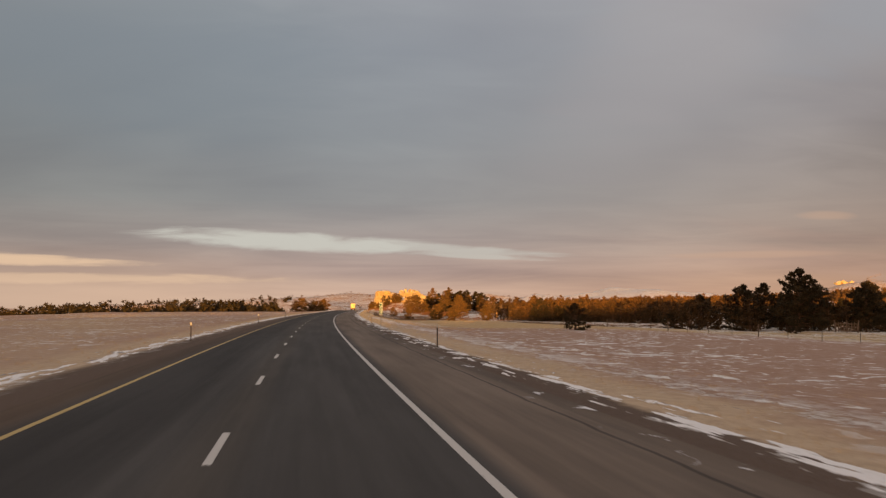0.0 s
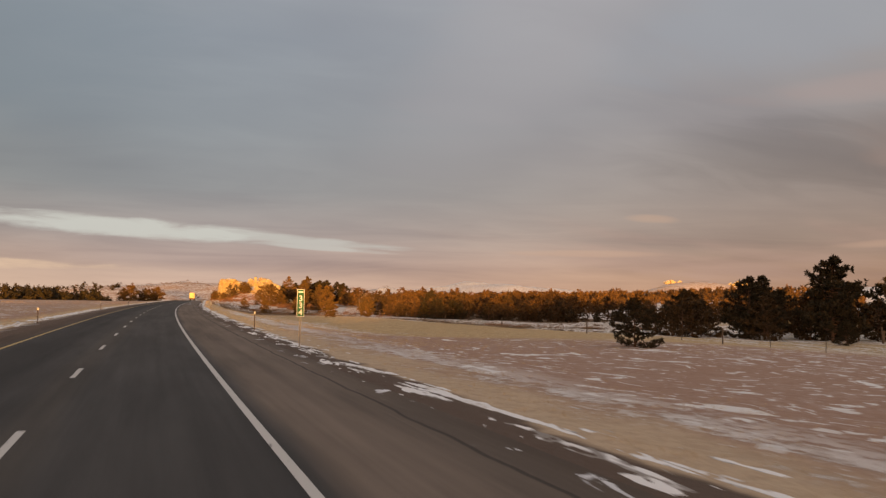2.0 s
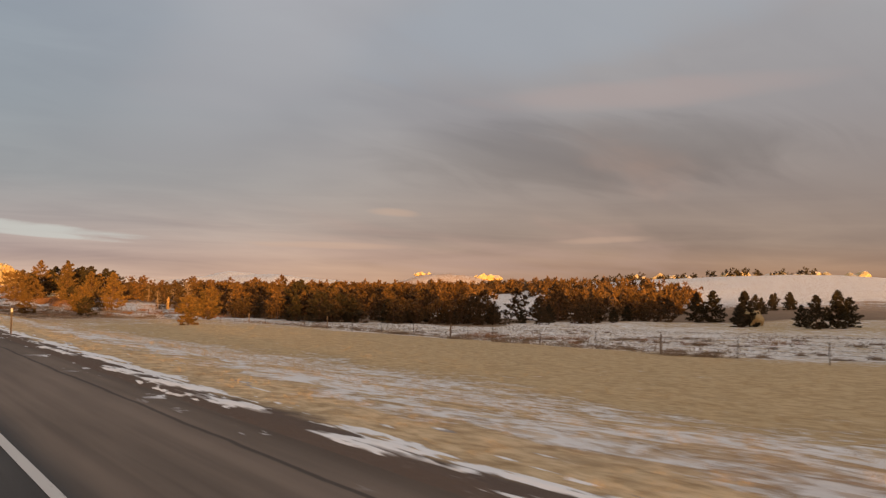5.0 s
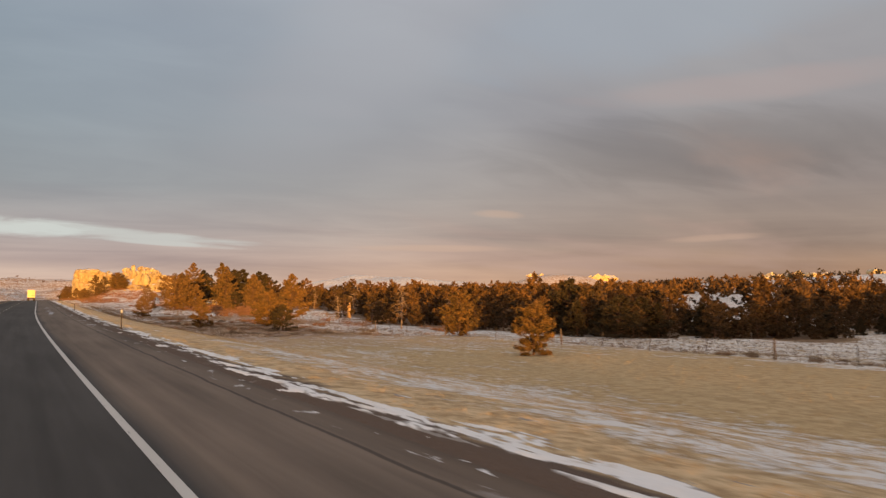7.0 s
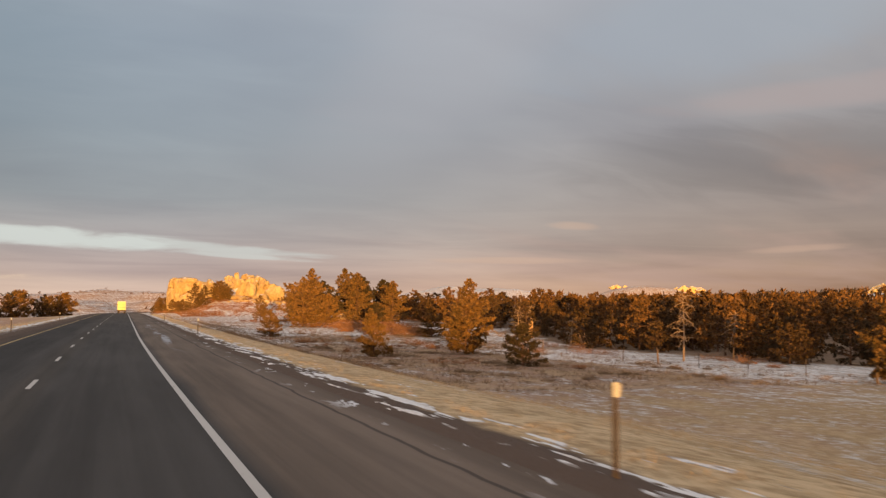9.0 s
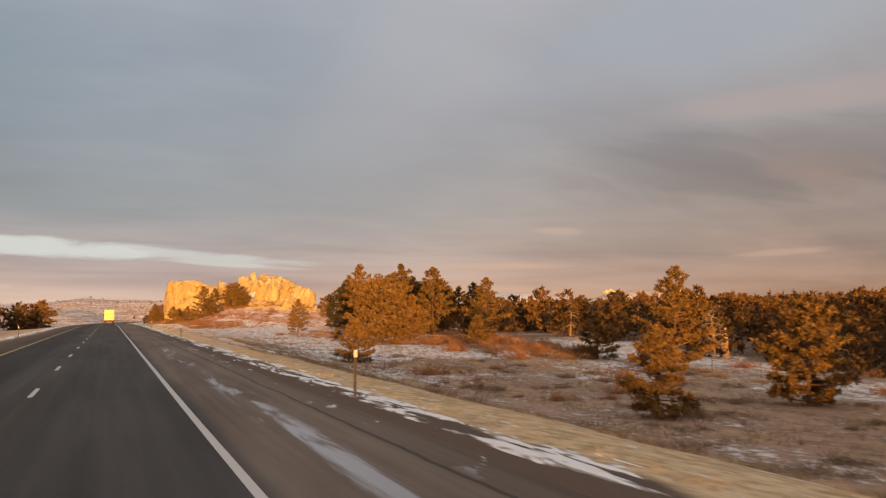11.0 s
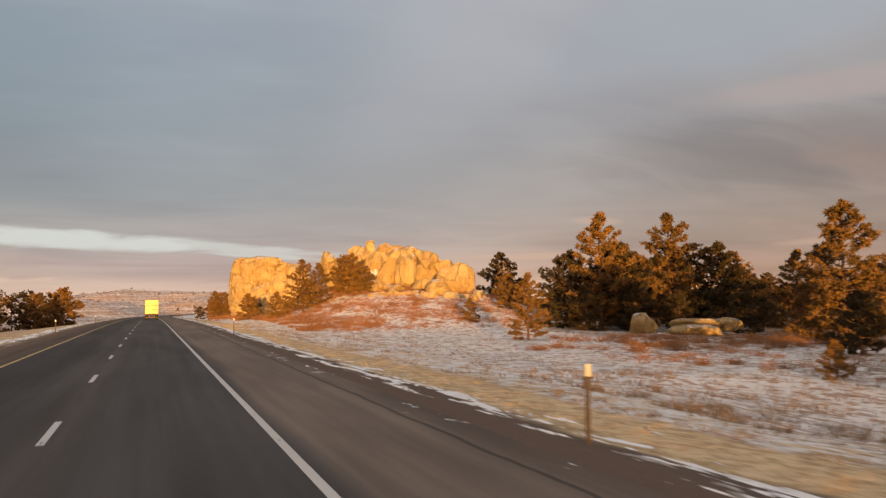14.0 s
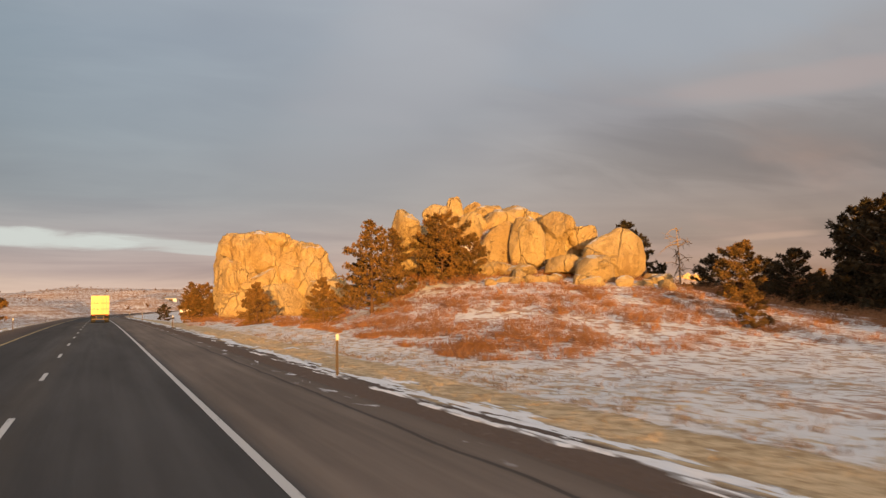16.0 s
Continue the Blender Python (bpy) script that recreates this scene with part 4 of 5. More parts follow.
# pines that stand apart along the verge: kind, variant, x, y, height
PINE_LABEL = "ponderosa pine beside the highway, needles orange or darkened for shade"
# the "shaded" kind carries its shade in the needle colour
PINES = [
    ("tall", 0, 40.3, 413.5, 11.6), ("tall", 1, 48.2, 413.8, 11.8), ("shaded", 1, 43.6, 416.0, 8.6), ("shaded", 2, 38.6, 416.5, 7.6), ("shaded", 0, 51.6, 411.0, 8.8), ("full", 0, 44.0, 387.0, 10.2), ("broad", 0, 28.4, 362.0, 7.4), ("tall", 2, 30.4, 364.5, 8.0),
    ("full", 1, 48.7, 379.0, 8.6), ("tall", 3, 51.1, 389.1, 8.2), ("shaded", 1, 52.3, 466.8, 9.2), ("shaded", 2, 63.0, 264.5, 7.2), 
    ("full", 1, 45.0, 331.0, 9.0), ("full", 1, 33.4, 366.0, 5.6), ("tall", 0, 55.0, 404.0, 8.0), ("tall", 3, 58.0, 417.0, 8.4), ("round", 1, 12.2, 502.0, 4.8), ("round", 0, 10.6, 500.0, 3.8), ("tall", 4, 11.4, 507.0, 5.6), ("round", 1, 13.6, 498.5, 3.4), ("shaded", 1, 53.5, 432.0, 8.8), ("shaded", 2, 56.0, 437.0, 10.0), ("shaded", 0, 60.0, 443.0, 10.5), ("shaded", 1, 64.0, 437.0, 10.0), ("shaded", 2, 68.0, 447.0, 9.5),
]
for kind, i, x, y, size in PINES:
    set_tree(kind, i, x, y, size, PINE_LABEL, "roadside pines")
YOUNGS = [
    ("round", 0, 31.4, 221.2, 3.5), ("young", 2, 19.7, 340.6, 3.9), ("young", 3, 24.0, 303.4, 4.3), ("round", 1, 34.3, 304.8, 5.4), ("round", 1, 46.0, 261.5, 5.0),
    ("young", 2, 13.3, 468.4, 4.0), ("young", 0, 24.9, 367.5, 1.6), ("young", 0, 39.3, 359.7, 3.4), ("tall", 0, 27.2, 401.2, 5.4), 
    ("young", 2, 43.0, 340.0, 4.6), ("tall", 2, 17.6, 446.8, 6.8), ("round", 1, 23.6, 448.4, 5.0), ("young", 2, 14.8, 449.5, 3.4), ("tall", 4, 20.2, 449.2, 5.4), ("round", 0, 25.6, 447.8, 3.4), ("round", 0, 39.7, 435.0, 4.2), ("young", 3, 31.0, 424.0, 2.4), ("round", 0, 15.4, 482.0, 3.4),
]
for kind, i, x, y, size in YOUNGS:
    set_tree(kind, i, x, y, size, "bushy young pine standing in frosted grass", "young pines")
DARKS = [
        (0, 35.0, 102.6, 3.3),     (0, 31.7, 285.6, 3.6), (2, 42.5, 411.0, 5.0), (0, 38.0, 412.0, 4.4), (1, 50.0, 404.0, 5.0), (0, 46.0, 409.0, 4.0), (2, 36.5, 378.0, 3.6),
    (0, 42.0, 366.0, 4.2), (1, 61.0, 252.0, 5.0), (2, 66.0, 254.0, 5.0), (2, 19.5, 455.0, 3.4), (1, 24.5, 451.0, 3.0), (0, 11.2, 556.0, 3.2), (1, 50.0, 441.0, 5.0), (2, 53.5, 447.0, 4.6), (0, 46.5, 446.0, 3.6),
]
for i, x, y, size in DARKS:
    set_tree("dark", i, x, y, size, "dark low juniper bush in snowy grass", "junipers", "juniper_tree")
# dark clump by the first field; the pines' shade is in their needle colour
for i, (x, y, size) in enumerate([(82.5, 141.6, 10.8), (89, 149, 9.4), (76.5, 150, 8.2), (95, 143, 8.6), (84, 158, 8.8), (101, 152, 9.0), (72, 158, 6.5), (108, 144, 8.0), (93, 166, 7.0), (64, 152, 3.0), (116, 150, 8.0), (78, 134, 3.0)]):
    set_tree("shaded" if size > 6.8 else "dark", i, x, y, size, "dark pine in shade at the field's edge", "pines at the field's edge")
rng = random.Random(24)
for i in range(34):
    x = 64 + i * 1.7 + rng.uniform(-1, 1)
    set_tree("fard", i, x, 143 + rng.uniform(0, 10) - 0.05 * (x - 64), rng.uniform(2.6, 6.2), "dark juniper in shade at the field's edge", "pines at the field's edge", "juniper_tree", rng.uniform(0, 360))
# clump across the road
for i, (x, y, size, k) in enumerate([(-18.5, 548, 9.5, "round"), (-23, 540, 8.0, "round"), (-27, 536, 7.5, "fard"), (-31, 530, 9.5, "round"), (-35, 540, 8.5, "tall"), (-21, 556, 8.0, "tall"), (-25, 548, 9.5, "tall"), (-20, 541, 5.5, "fard"), (-34, 524, 8.0, "fard")]):
    set_tree(k, i, x, y, size, "pine beside the far carriageway edge", "pines across the road")

# the wood beyond the meadow
rng = random.Random(34)
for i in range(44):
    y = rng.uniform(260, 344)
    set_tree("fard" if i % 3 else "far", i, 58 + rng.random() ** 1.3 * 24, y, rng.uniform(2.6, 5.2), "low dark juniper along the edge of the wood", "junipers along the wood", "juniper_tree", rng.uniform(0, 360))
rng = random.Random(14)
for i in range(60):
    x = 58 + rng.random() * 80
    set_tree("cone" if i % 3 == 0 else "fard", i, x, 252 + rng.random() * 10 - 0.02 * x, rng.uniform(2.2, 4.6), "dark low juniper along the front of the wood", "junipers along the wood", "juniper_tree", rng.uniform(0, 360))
EDGE = [(150, 118), (240, 104), (256, 62), (300, 60), (340, 66), (362, 68), (392, 66), (402, 62), (440, 66), (540, 58)]
rng = random.Random(4)
spots = []
while len(spots) < 430:
    y = rng.uniform(256, 540)
    e = along(EDGE, y)
    x = e + rng.random() ** 1.5 * 110
    if y < 300 and x < 150 and rng.random() < 0.5:
        y = 256 + rng.random() * 18
    open_snow = abs((x - 2) * 0.72 - (y - 175) * 0.69) < 15 and 112 < x < 240 or x - 3.4 > 1.19 * (y - 136)
    if not open_snow and all((x - a) ** 2 + (y - b) ** 2 > 6.0 for a, b in spots):
        spots.append((x, y))
        small = 0.55 if y > 445 and x < 110 else 1.0
        k = rng.choice(["far", "far", "fard"]) if x > e + 9 else rng.choice(["far", "fard"])
        set_tree(k, len(spots), x, y, rng.choice([rng.uniform(4.2, 6.4), rng.uniform(5.0, 7.4), rng.uniform(5.8, 8.4)]) * small if k == "far" else rng.uniform(3.4, 7.0) * small, "pine in the wood beyond the meadow" if k == "far" else "dark juniper in the wood beyond the meadow", "trees of the wood", "pine_tree" if k == "far" else "juniper_tree", rng.uniform(0, 360))
for i, (x, y, h) in enumerate([(146.7, 250, 6.6), (151, 249.5, 7.0), (142.5, 234.5, 7.2), (139, 233, 4.0), (154.8, 230.7, 4.6), (147, 222, 6.4), (152, 221, 7.4), (160, 224, 6.0), (230, 300, 6.5), (238, 304, 5.5), (262, 318, 6.0), (268, 315, 6.5), (275, 320, 6.0), (300, 345, 5.0)]):
    set_tree("cone", i, x, y, h, "dark juniper on the snowy meadow's edge", "junipers on the meadow's edge", "juniper_tree")


def snag(x, y, h, seed, label="bare grey dead pine with broken limbs", reach=1.0):
    g = random.Random(seed)
    pack = ([], [])
    top = Vector((g.uniform(-0.3, 0.3), g.uniform(-0.3, 0.3), h))
    pts = [Vector((0, 0, -0.2)), top * 0.5 + Vector((0.1, 0, 0)), top]
    add_to(pack, *tube(pts, [0.11, 0.06, 0.015], 7))
    ob = new("dead_tree")
    part("trunk", mesh_of("trunk", *pack, M_DEAD), ob)
    for i in range(int(8 + h * 4)):
        limb = ([], [])
        z = g.uniform(0.3, 0.98)
        a = top * z
        d = Vector((g.uniform(-1, 1), g.uniform(-1, 1), g.uniform(-0.5, 0.5))).normalized()
        ln = reach * g.uniform(0.6, 2.3) * (1.25 - 0.7 * z)
        e = a + d * ln + Vector((0, 0, -0.35 * ln * g.random()))
        add_to(limb, *tube([a, a.lerp(e, 0.5) + Vector((0, 0, 0.12 * ln)), e], [0.045, 0.03, 0.012], 4))
        for _ in range(3):
            b2 = a.lerp(e, g.uniform(0.4, 1))
            add_to(limb, *tube([b2, b2 + rnd_dir(g) * 0.5], [0.018, 0.006], 3))
        part("limb", mesh_of("limb", *limb, M_DEAD), ob)
    ob.location = (x, y, ground_z(x, y))
    return tagged(ob, label, "dead tree", "dead trees")


for i, (x, y, h) in enumerate([(73, 391, 6), (73.6, 374.5, 7), (66, 386, 5), (68, 396, 5.5), (70, 380, 4.5), (77, 384, 6), (64, 350, 5), (58, 342, 4.5), (50.5, 290, 6.5), (62, 333, 4.0), (61, 296, 5), (83, 372, 5.5), (45.5, 449, 5.5)]):
    snag(x, y, h, 60 + i)
snag(101, 152, 9.5, 90, "broad leafless tree with arching bare limbs", 2.2)
# broken stump
st = ([], [])
add_to(st, *tube([Vector((0, 0, -0.2)), Vector((0.02, 0, 1.4)), Vector((0.05, 0.02, 2.6)), Vector((0.16, 0.02, 3.1))], [0.50, 0.40, 0.36, 0.10], 10))
stump = tagged(new("tree_stump", mesh_of("tree_stump", *st, M_STUMP)), "tall broken pine stump, orange in the sun", "stump")
stump.location = (61.0, 344.2, ground_z(61.0, 344.2))


# fallen dead tree whose bleached limbs arch out of the snow
fallen = new("fallen_tree")
v, f = tube([Vector((-2.6, 0.5, 0.25)), Vector((0, 0, 0.45)), Vector((2.4, -0.3, 0.9)), Vector((4.2, -0.2, 0.7))], [0.20, 0.16, 0.11, 0.04], 8)
part("trunk", mesh_of("trunk", v, f, M_STUMP), fallen)
g = random.Random(41)
for i in range(13):
    a = Vector((-2.4 + 0.5 * i, g.uniform(-0.2, 0.2), 0.5))
    reach, up = g.uniform(1.2, 2.8), g.uniform(0.7, 1.6)
    d = Vector((g.uniform(-1, 1), g.uniform(-0.7, 0.7), 0)).normalized()
    limb = ([], [])
    pts = [a, a + d * reach * 0.35 + Vector((0, 0, up)), a + d * reach * 0.75 + Vector((0, 0, up * 0.9)), a + d * reach + Vector((0, 0, up * 0.25))]
    add_to(limb, *tube(pts, [0.055, 0.045, 0.032, 0.012], 5))
    for _ in range(4):
        b2 = pts[1].lerp(pts[3], g.random())
        add_to(limb, *tube([b2, b2 + Vector((g.uniform(-0.5, 0.5), g.uniform(-0.5, 0.5), -g.uniform(0.2, 0.6)))], [0.018, 0.006], 3))
    part("limb", mesh_of("limb", *limb, M_STUMP), fallen)
fallen.matrix_basis = pose(64.5, 333.0, ground_z(64.5, 333.0), 0, 0, 30)
tagged(fallen, "fallen dead pine with arching bleached limbs", "fallen tree")

# fallen limbs on the wood's floor
g = random.Random(200)
pack = ([], [])
for cx0, cy0 in [(57, 338), (62, 346), (55, 330), (66, 360), (58, 352), (70, 366), (60, 372), (52, 400), (54, 406), (64, 300), (62, 262), (70, 258), (56, 345), (61, 357), (49, 396)]:
    for i in range(26):
        x, y = cx0 + g.uniform(-2.4, 2.4), cy0 + g.uniform(-2.4, 2.4)
        a = Vector((x, y, ground_z(x, y) + g.uniform(0, 0.4)))
        d = Vector((g.uniform(-1, 1), g.uniform(-1, 1), g.uniform(-0.1, 0.4)))
        add_to(pack, *tube([a, a + d * g.uniform(0.6, 2.2)], [g.uniform(0.02, 0.06), 0.012], 4))
tagged(new("fallen_limbs", mesh_of("fallen_limbs", *pack, M_DEAD)), "grey fallen pine limbs strewn under the trees", "branches", kind="stuff")

# ---- brush ----
def set_shrub(i, x, y, size, label, kinds=SHRUBS):
    ob = new("shrub" if kinds is SHRUBS else "sage_bush", kinds[i % len(kinds)])
    ob.matrix_basis = pose(x, y, ground_z(x, y), 0, 0, 61 * i) @ Matrix.Diagonal((size, size, size * 0.85, 1))
    return tagged(ob, label, "shrub", "leafless shrubs")


rng = random.Random(9)
for n_s, s0, s1, y0, y1, lo, hi in [(46, 33, 45, 340, 366, 0.9, 1.6), (95, 14, 42, 422, 455, 0.4, 0.95), (15, 14, 26, 450, 470, 0.5, 1.1), (12, 30, 58, 276, 335, 0.6, 1.2), (8, 16, 30, 276, 335, 0.5, 0.9), (58, 29, 52, 384, 401, 0.4, 0.85), (14, 26, 36, 448, 455, 0.5, 0.9), (8, 46, 76, 172, 214, 0.5, 1.0),
                                    (20, 22, 40, 366, 390, 0.3, 0.8), (18, 10, 17, 462, 500, 0.5, 1.0), (16, 50, 64, 400, 450, 0.7, 1.3), (45, 41, 58, 414, 442, 0.5, 1.0)]:
    for i in range(n_s):
        x, y = rng.uniform(s0, s1), rng.uniform(y0, y1)
        set_shrub(rng.randrange(99), x + road_x(y), y, rng.uniform(lo, hi), "leafless red-brown shrub in patchy snow")


for i in range(95):
    y = rng.uniform(266, 345)
    s = rng.uniform(13, 46)
    set_shrub(i, s + road_x(y), y, rng.uniform(0.35, 0.85), "low grey-brown sage bush in patchy snow", SAGE)
for i in range(90):
    y = rng.uniform(160, 222)
    s = 45 + 45 * rng.random() ** 1.7
    set_shrub(i, s + road_x(y), y, rng.uniform(0.35, 0.8), "low grey-brown sage bush in patchy snow", SAGE)


set_shrub(2, 22.0, 328.6, 1.1, "leafless red-brown shrub in patchy snow")
set_shrub(1, 23.6, 329.6, 0.9, "leafless red-brown shrub in patchy snow")


# dry grass on the verge and fields
def grass(name, count, area, seed, label, blades=8, tall=0.11, mat=None, wide=0.008, clump=0.0):
    g = np.random.RandomState(seed)
    s = area[0] + (area[1] - area[0]) * g.random_sample(count) ** 1.6
    y = area[2] + (area[3] - area[2]) * g.random_sample(count)
    if clump:
        keep = [fbm(a, b, clump, seed * 1.7) + g.normal() * 0.08 > 0.02 for a, b in zip(s, y)]
        s, y = s[keep], y[keep]
        count = len(s)
    c = np.array([(a + road_x(b), b, ground_z(a + road_x(b), b)) for a, b in zip(s, y)])
    h = tall * g.uniform(0.5, 1.25, count)
    c, h = np.repeat(c, blades, 0), np.repeat(h, blades)
    k = len(c)
    root = c + np.stack([g.normal(size=k) * 0.09, g.normal(size=k) * 0.09, np.full(k, -0.03)], 1)
    tip = root + np.stack([g.normal(size=k) * 0.45 * h, g.normal(size=k) * 0.45 * h, h * g.uniform(0.5, 1.1, k)], 1)
    a = g.uniform(0, 6.28, k)
    side = np.stack([np.cos(a), np.sin(a), np.zeros(k)], 1) * wide
    v = np.stack([root - side, root + side, tip], 1).reshape(-1, 3)
    me = mesh_of(name, v.tolist(), np.arange(3 * k).reshape(-1, 3).tolist(), mat or M_STRAW)
    return tagged(new(name, me), label, "grass", kind="stuff")


grass("verge_grass", 30000, (7.4, 16, 0, 460), 3, "dry straw-coloured grass along the verge", 5, clump=1.6)
grass("field_grass", 16000, (12, 48, 95, 300), 4, "dry straw-coloured grass in the field", 4, 0.2)
grass("knoll_brush", 14000, (13, 46, 418, 460), 6, "low matted red-brown brush on the knoll", 8, 0.40, M_BRUSH, 0.013, 3.2)
grass("pasture_brush", 22000, (12, 50, 262, 372), 7, "low matted brown weeds in patchy snow", 6, 0.30, M_SAGE, 0.014, 2.4)
grass("snow_tussocks", 17000, (9.5, 40, 325, 448), 8, "small dark grass tussocks poking through snow", 5, 0.17, M_SAGE, 0.015, 0.9)
grass("meadow_tussocks", 6000, (46, 110, 168, 252), 12, "small dark grass tussocks poking through snow", 4, 0.24, M_SAGE, 0.03)
grass("median_grass", 15000, (-9.8, -75, 0, 340), 5, "dry straw-coloured grass across the road", 5, 0.2, None, 0.012, 2.2)

# snow lying along the road's edges: a thin crust, drawn out along the road and broken by gravel
def crust(side, y_steps, s_steps, centre, thin, label):
    sv, depth = [], []
    for y in y_steps:
        strength = 0.5 + 0.5 * noise.noise(Vector((y * 0.045, 3.3, 0))) + 0.25 * noise.noise(Vector((y * 0.16, 8.1, 0))) + 0.30 * smooth(348, 375, y) + 0.20 * smooth(120, 150, y) * smooth(225, 200, y)
        heart = centre + 0.30 * noise.noise(Vector((y * 0.08, side, 5.0))) - 0.25 * smooth(20, 60, y) * smooth(130, 90, y)
        for i, q in enumerate(s_steps):
            x = side * q + road_x(y)
            n1 = noise.fractal(Vector((q * 2.1 + 0.10 * y, y * 0.30, 2.0 * side)), 0.5, 2.1, 8)
            n2 = noise.noise(Vector((q * 7.0 + 0.3 * y, y * 1.6, 9.0)))
            ridge = math.exp(-((q - heart) / 0.62) ** 2) + 0.40 * math.exp(-((q - heart + 0.85) / 0.30) ** 2)
            hgt = 0.05 * (ridge * (0.40 + 0.50 * strength) + 0.80 * n1 + 0.14 * n2 - thin)
            if i in (0, len(s_steps) - 1):
                hgt = -0.1
            bed = ground_z(x, y)
            if side > 0 and q < 6.0:
                bed = road_z(y) + max(-0.005 * (q + 1.76), -0.14 + 0.13 * (q - 4.925))
            sv.append((x, y, bed + max(-0.06, min(0.045, hgt))))
            depth.append(max(0.0, min(1.0, hgt / 0.014)))
    me = mesh_of("snow_crust", sv, grid_faces(len(y_steps), len(s_steps)), M_SNOW, True)
    me.attributes.new("thickness", "FLOAT", "POINT").data.foreach_set("value", depth)
    return tagged(new("snow_crust", me), label, "snow", kind="stuff")


crust(1, steps([(0, 0.28), (430, 0.6), (520, 2), (620, 1)]), steps([(5.6, 0.09), (8.4, 0.15), (9.3, 1)]), 6.95, 0.60, "thin crust of old snow along the shoulder")
crust(-1, steps([(10, 0.5), (200, 2.0), (520, 1)]), steps([(8.8, 0.12), (11.4, 1)]), 9.85, 0.50, "thin crust of old snow along the far verge")


# ---- roadside furniture ----
def delineator(x, y):
    ob = new("delineator_post")
    bm = bmesh.new()
    box_bm(bm, -0.035, 0.035, -0.012, 0.012, -0.3, 1.2)
    box_bm(bm, -0.035, -0.025, -0.03, -0.0121, -0.3, 1.2)
    box_bm(bm, 0.025, 0.035, -0.03, -0.0121, -0.3, 1.2)
    part("post", bm_mesh("post", bm, M_POST), ob)
    bm = bmesh.new()
    box_bm(bm, -0.048, 0.048, -0.047, -0.032, 1.04, 1.23)
    part("reflector", bm_mesh("reflector", bm, M_REFLECT, 0.004), ob, "white reflector plate")
    ob.location = (x, y, ground_z(x, y))
    return tagged(ob, "slim steel delineator post with white reflector on the verge", "post", "delineators along the road")


for i in range(11):
    y = 48.4 + 60.9 * i
    delineator(6.38 + road_x(y), y)
for i in range(9):
    y = 62.0 + 60.9 * i
    delineator(-8.4 + road_x(y), y)

# mile sign: narrow green plate with three figures, one over another
sign = new("mile_sign")
bm = bmesh.new()
box_bm(bm, -0.03, 0.03, 0.004, 0.03, -0.5, 2.78)
box_bm(bm, -0.03, -0.02, 0.0301, 0.055, -0.5, 2.78)
box_bm(bm, 0.02, 0.03, 0.0301, 0.055, -0.5, 2.78)
part("post", bm_mesh("post", bm, M_STEEL), sign, "galvanised steel post")
bm = bmesh.new()
box_bm(bm, -0.165, 0.165, -0.004, 0.003, 1.56, 2.78)
part("border", bm_mesh("border", bm, M_SIGNWHITE), sign, "white sign border")
bm = bmesh.new()
box_bm(bm, -0.145, 0.145, -0.008, -0.0041, 1.58, 2.76)
part("plate", bm_mesh("plate", bm, M_GREEN), sign, "green reflective plate")


def figure(text, z, size):
    cu = bpy.data.curves.new("figure", "FONT")
    cu.body, cu.size, cu.align_x, cu.extrude, cu.offset = text, size, "CENTER", 0.001, 0.006
    ob = new("figure", cu)
    me = bpy.data.meshes.new_from_object(ob.evaluated_get(bpy.context.evaluated_depsgraph_get()))
    bpy.data.objects.remove(ob)
    me.materials.clear()
    me.materials.append(M_SIGNWHITE)
    ob = part("figure", me, sign, "white figure")
    ob.matrix_basis = pose(0, -0.0095, z, 90, 0, 0)


for text, z in (("3", 2.25), ("3", 1.94), ("4", 1.63)):
    figure(text, z, 0.36)
bm = bmesh.new()
box_bm(bm, -0.11, 0.11, -0.010, -0.0081, 2.62, 2.69)
part("small_writing", bm_mesh("bars", bm, M_SIGNWHITE), sign, "white bar of small writing")
sign.matrix_basis = pose(6.36 + road_x(90.05), 90.05, ground_z(17.9, 90.05) + 0.05, 0, 0, 2)
tagged(sign, "narrow green mile sign with white figures on post", "road sign")

# fence along the field
FENCE = [(y, 46 + 2.0 * math.sin(y * 0.02)) for y in range(46, 334, 6)]
for i, (y, s) in enumerate(FENCE):
    x = s + road_x(y)
    wood_post = i % 4 == 0
    bm = bmesh.new()
    if wood_post:
        bmesh.ops.create_cone(bm, cap_ends=True, segments=8, radius1=0.075, radius2=0.065, depth=1.7, matrix=Matrix.Translation((0, 0, 0.55)))
    else:
        box_bm(bm, -0.02, 0.02, -0.02, 0.02, -0.3, 1.25)
    ob = new("fence_post", bm_mesh("fence_post", bm, M_FENCE if wood_post else M_POST))
    ob.matrix_basis = pose(x, y, ground_z(x, y), (i * 37 % 7) - 3, (i * 53 % 5) - 2, 0)
    tagged(ob, "weathered round wooden fence post in grass" if wood_post else "thin rusty steel fence post in grass", "fence post", "fence posts")
for k in range(4):
    pts = [Vector((s + road_x(y), y, ground_z(s + road_x(y), y) + 0.35 + 0.25 * k)) for y, s in FENCE]
    v, f = tube(pts, [0.006] * len(pts), 3)
    tagged(new("fence_wire", mesh_of("fence_wire", v, f, M_POST)), "thin rusty fence wire strung between posts", "fence wire", "fence wires")

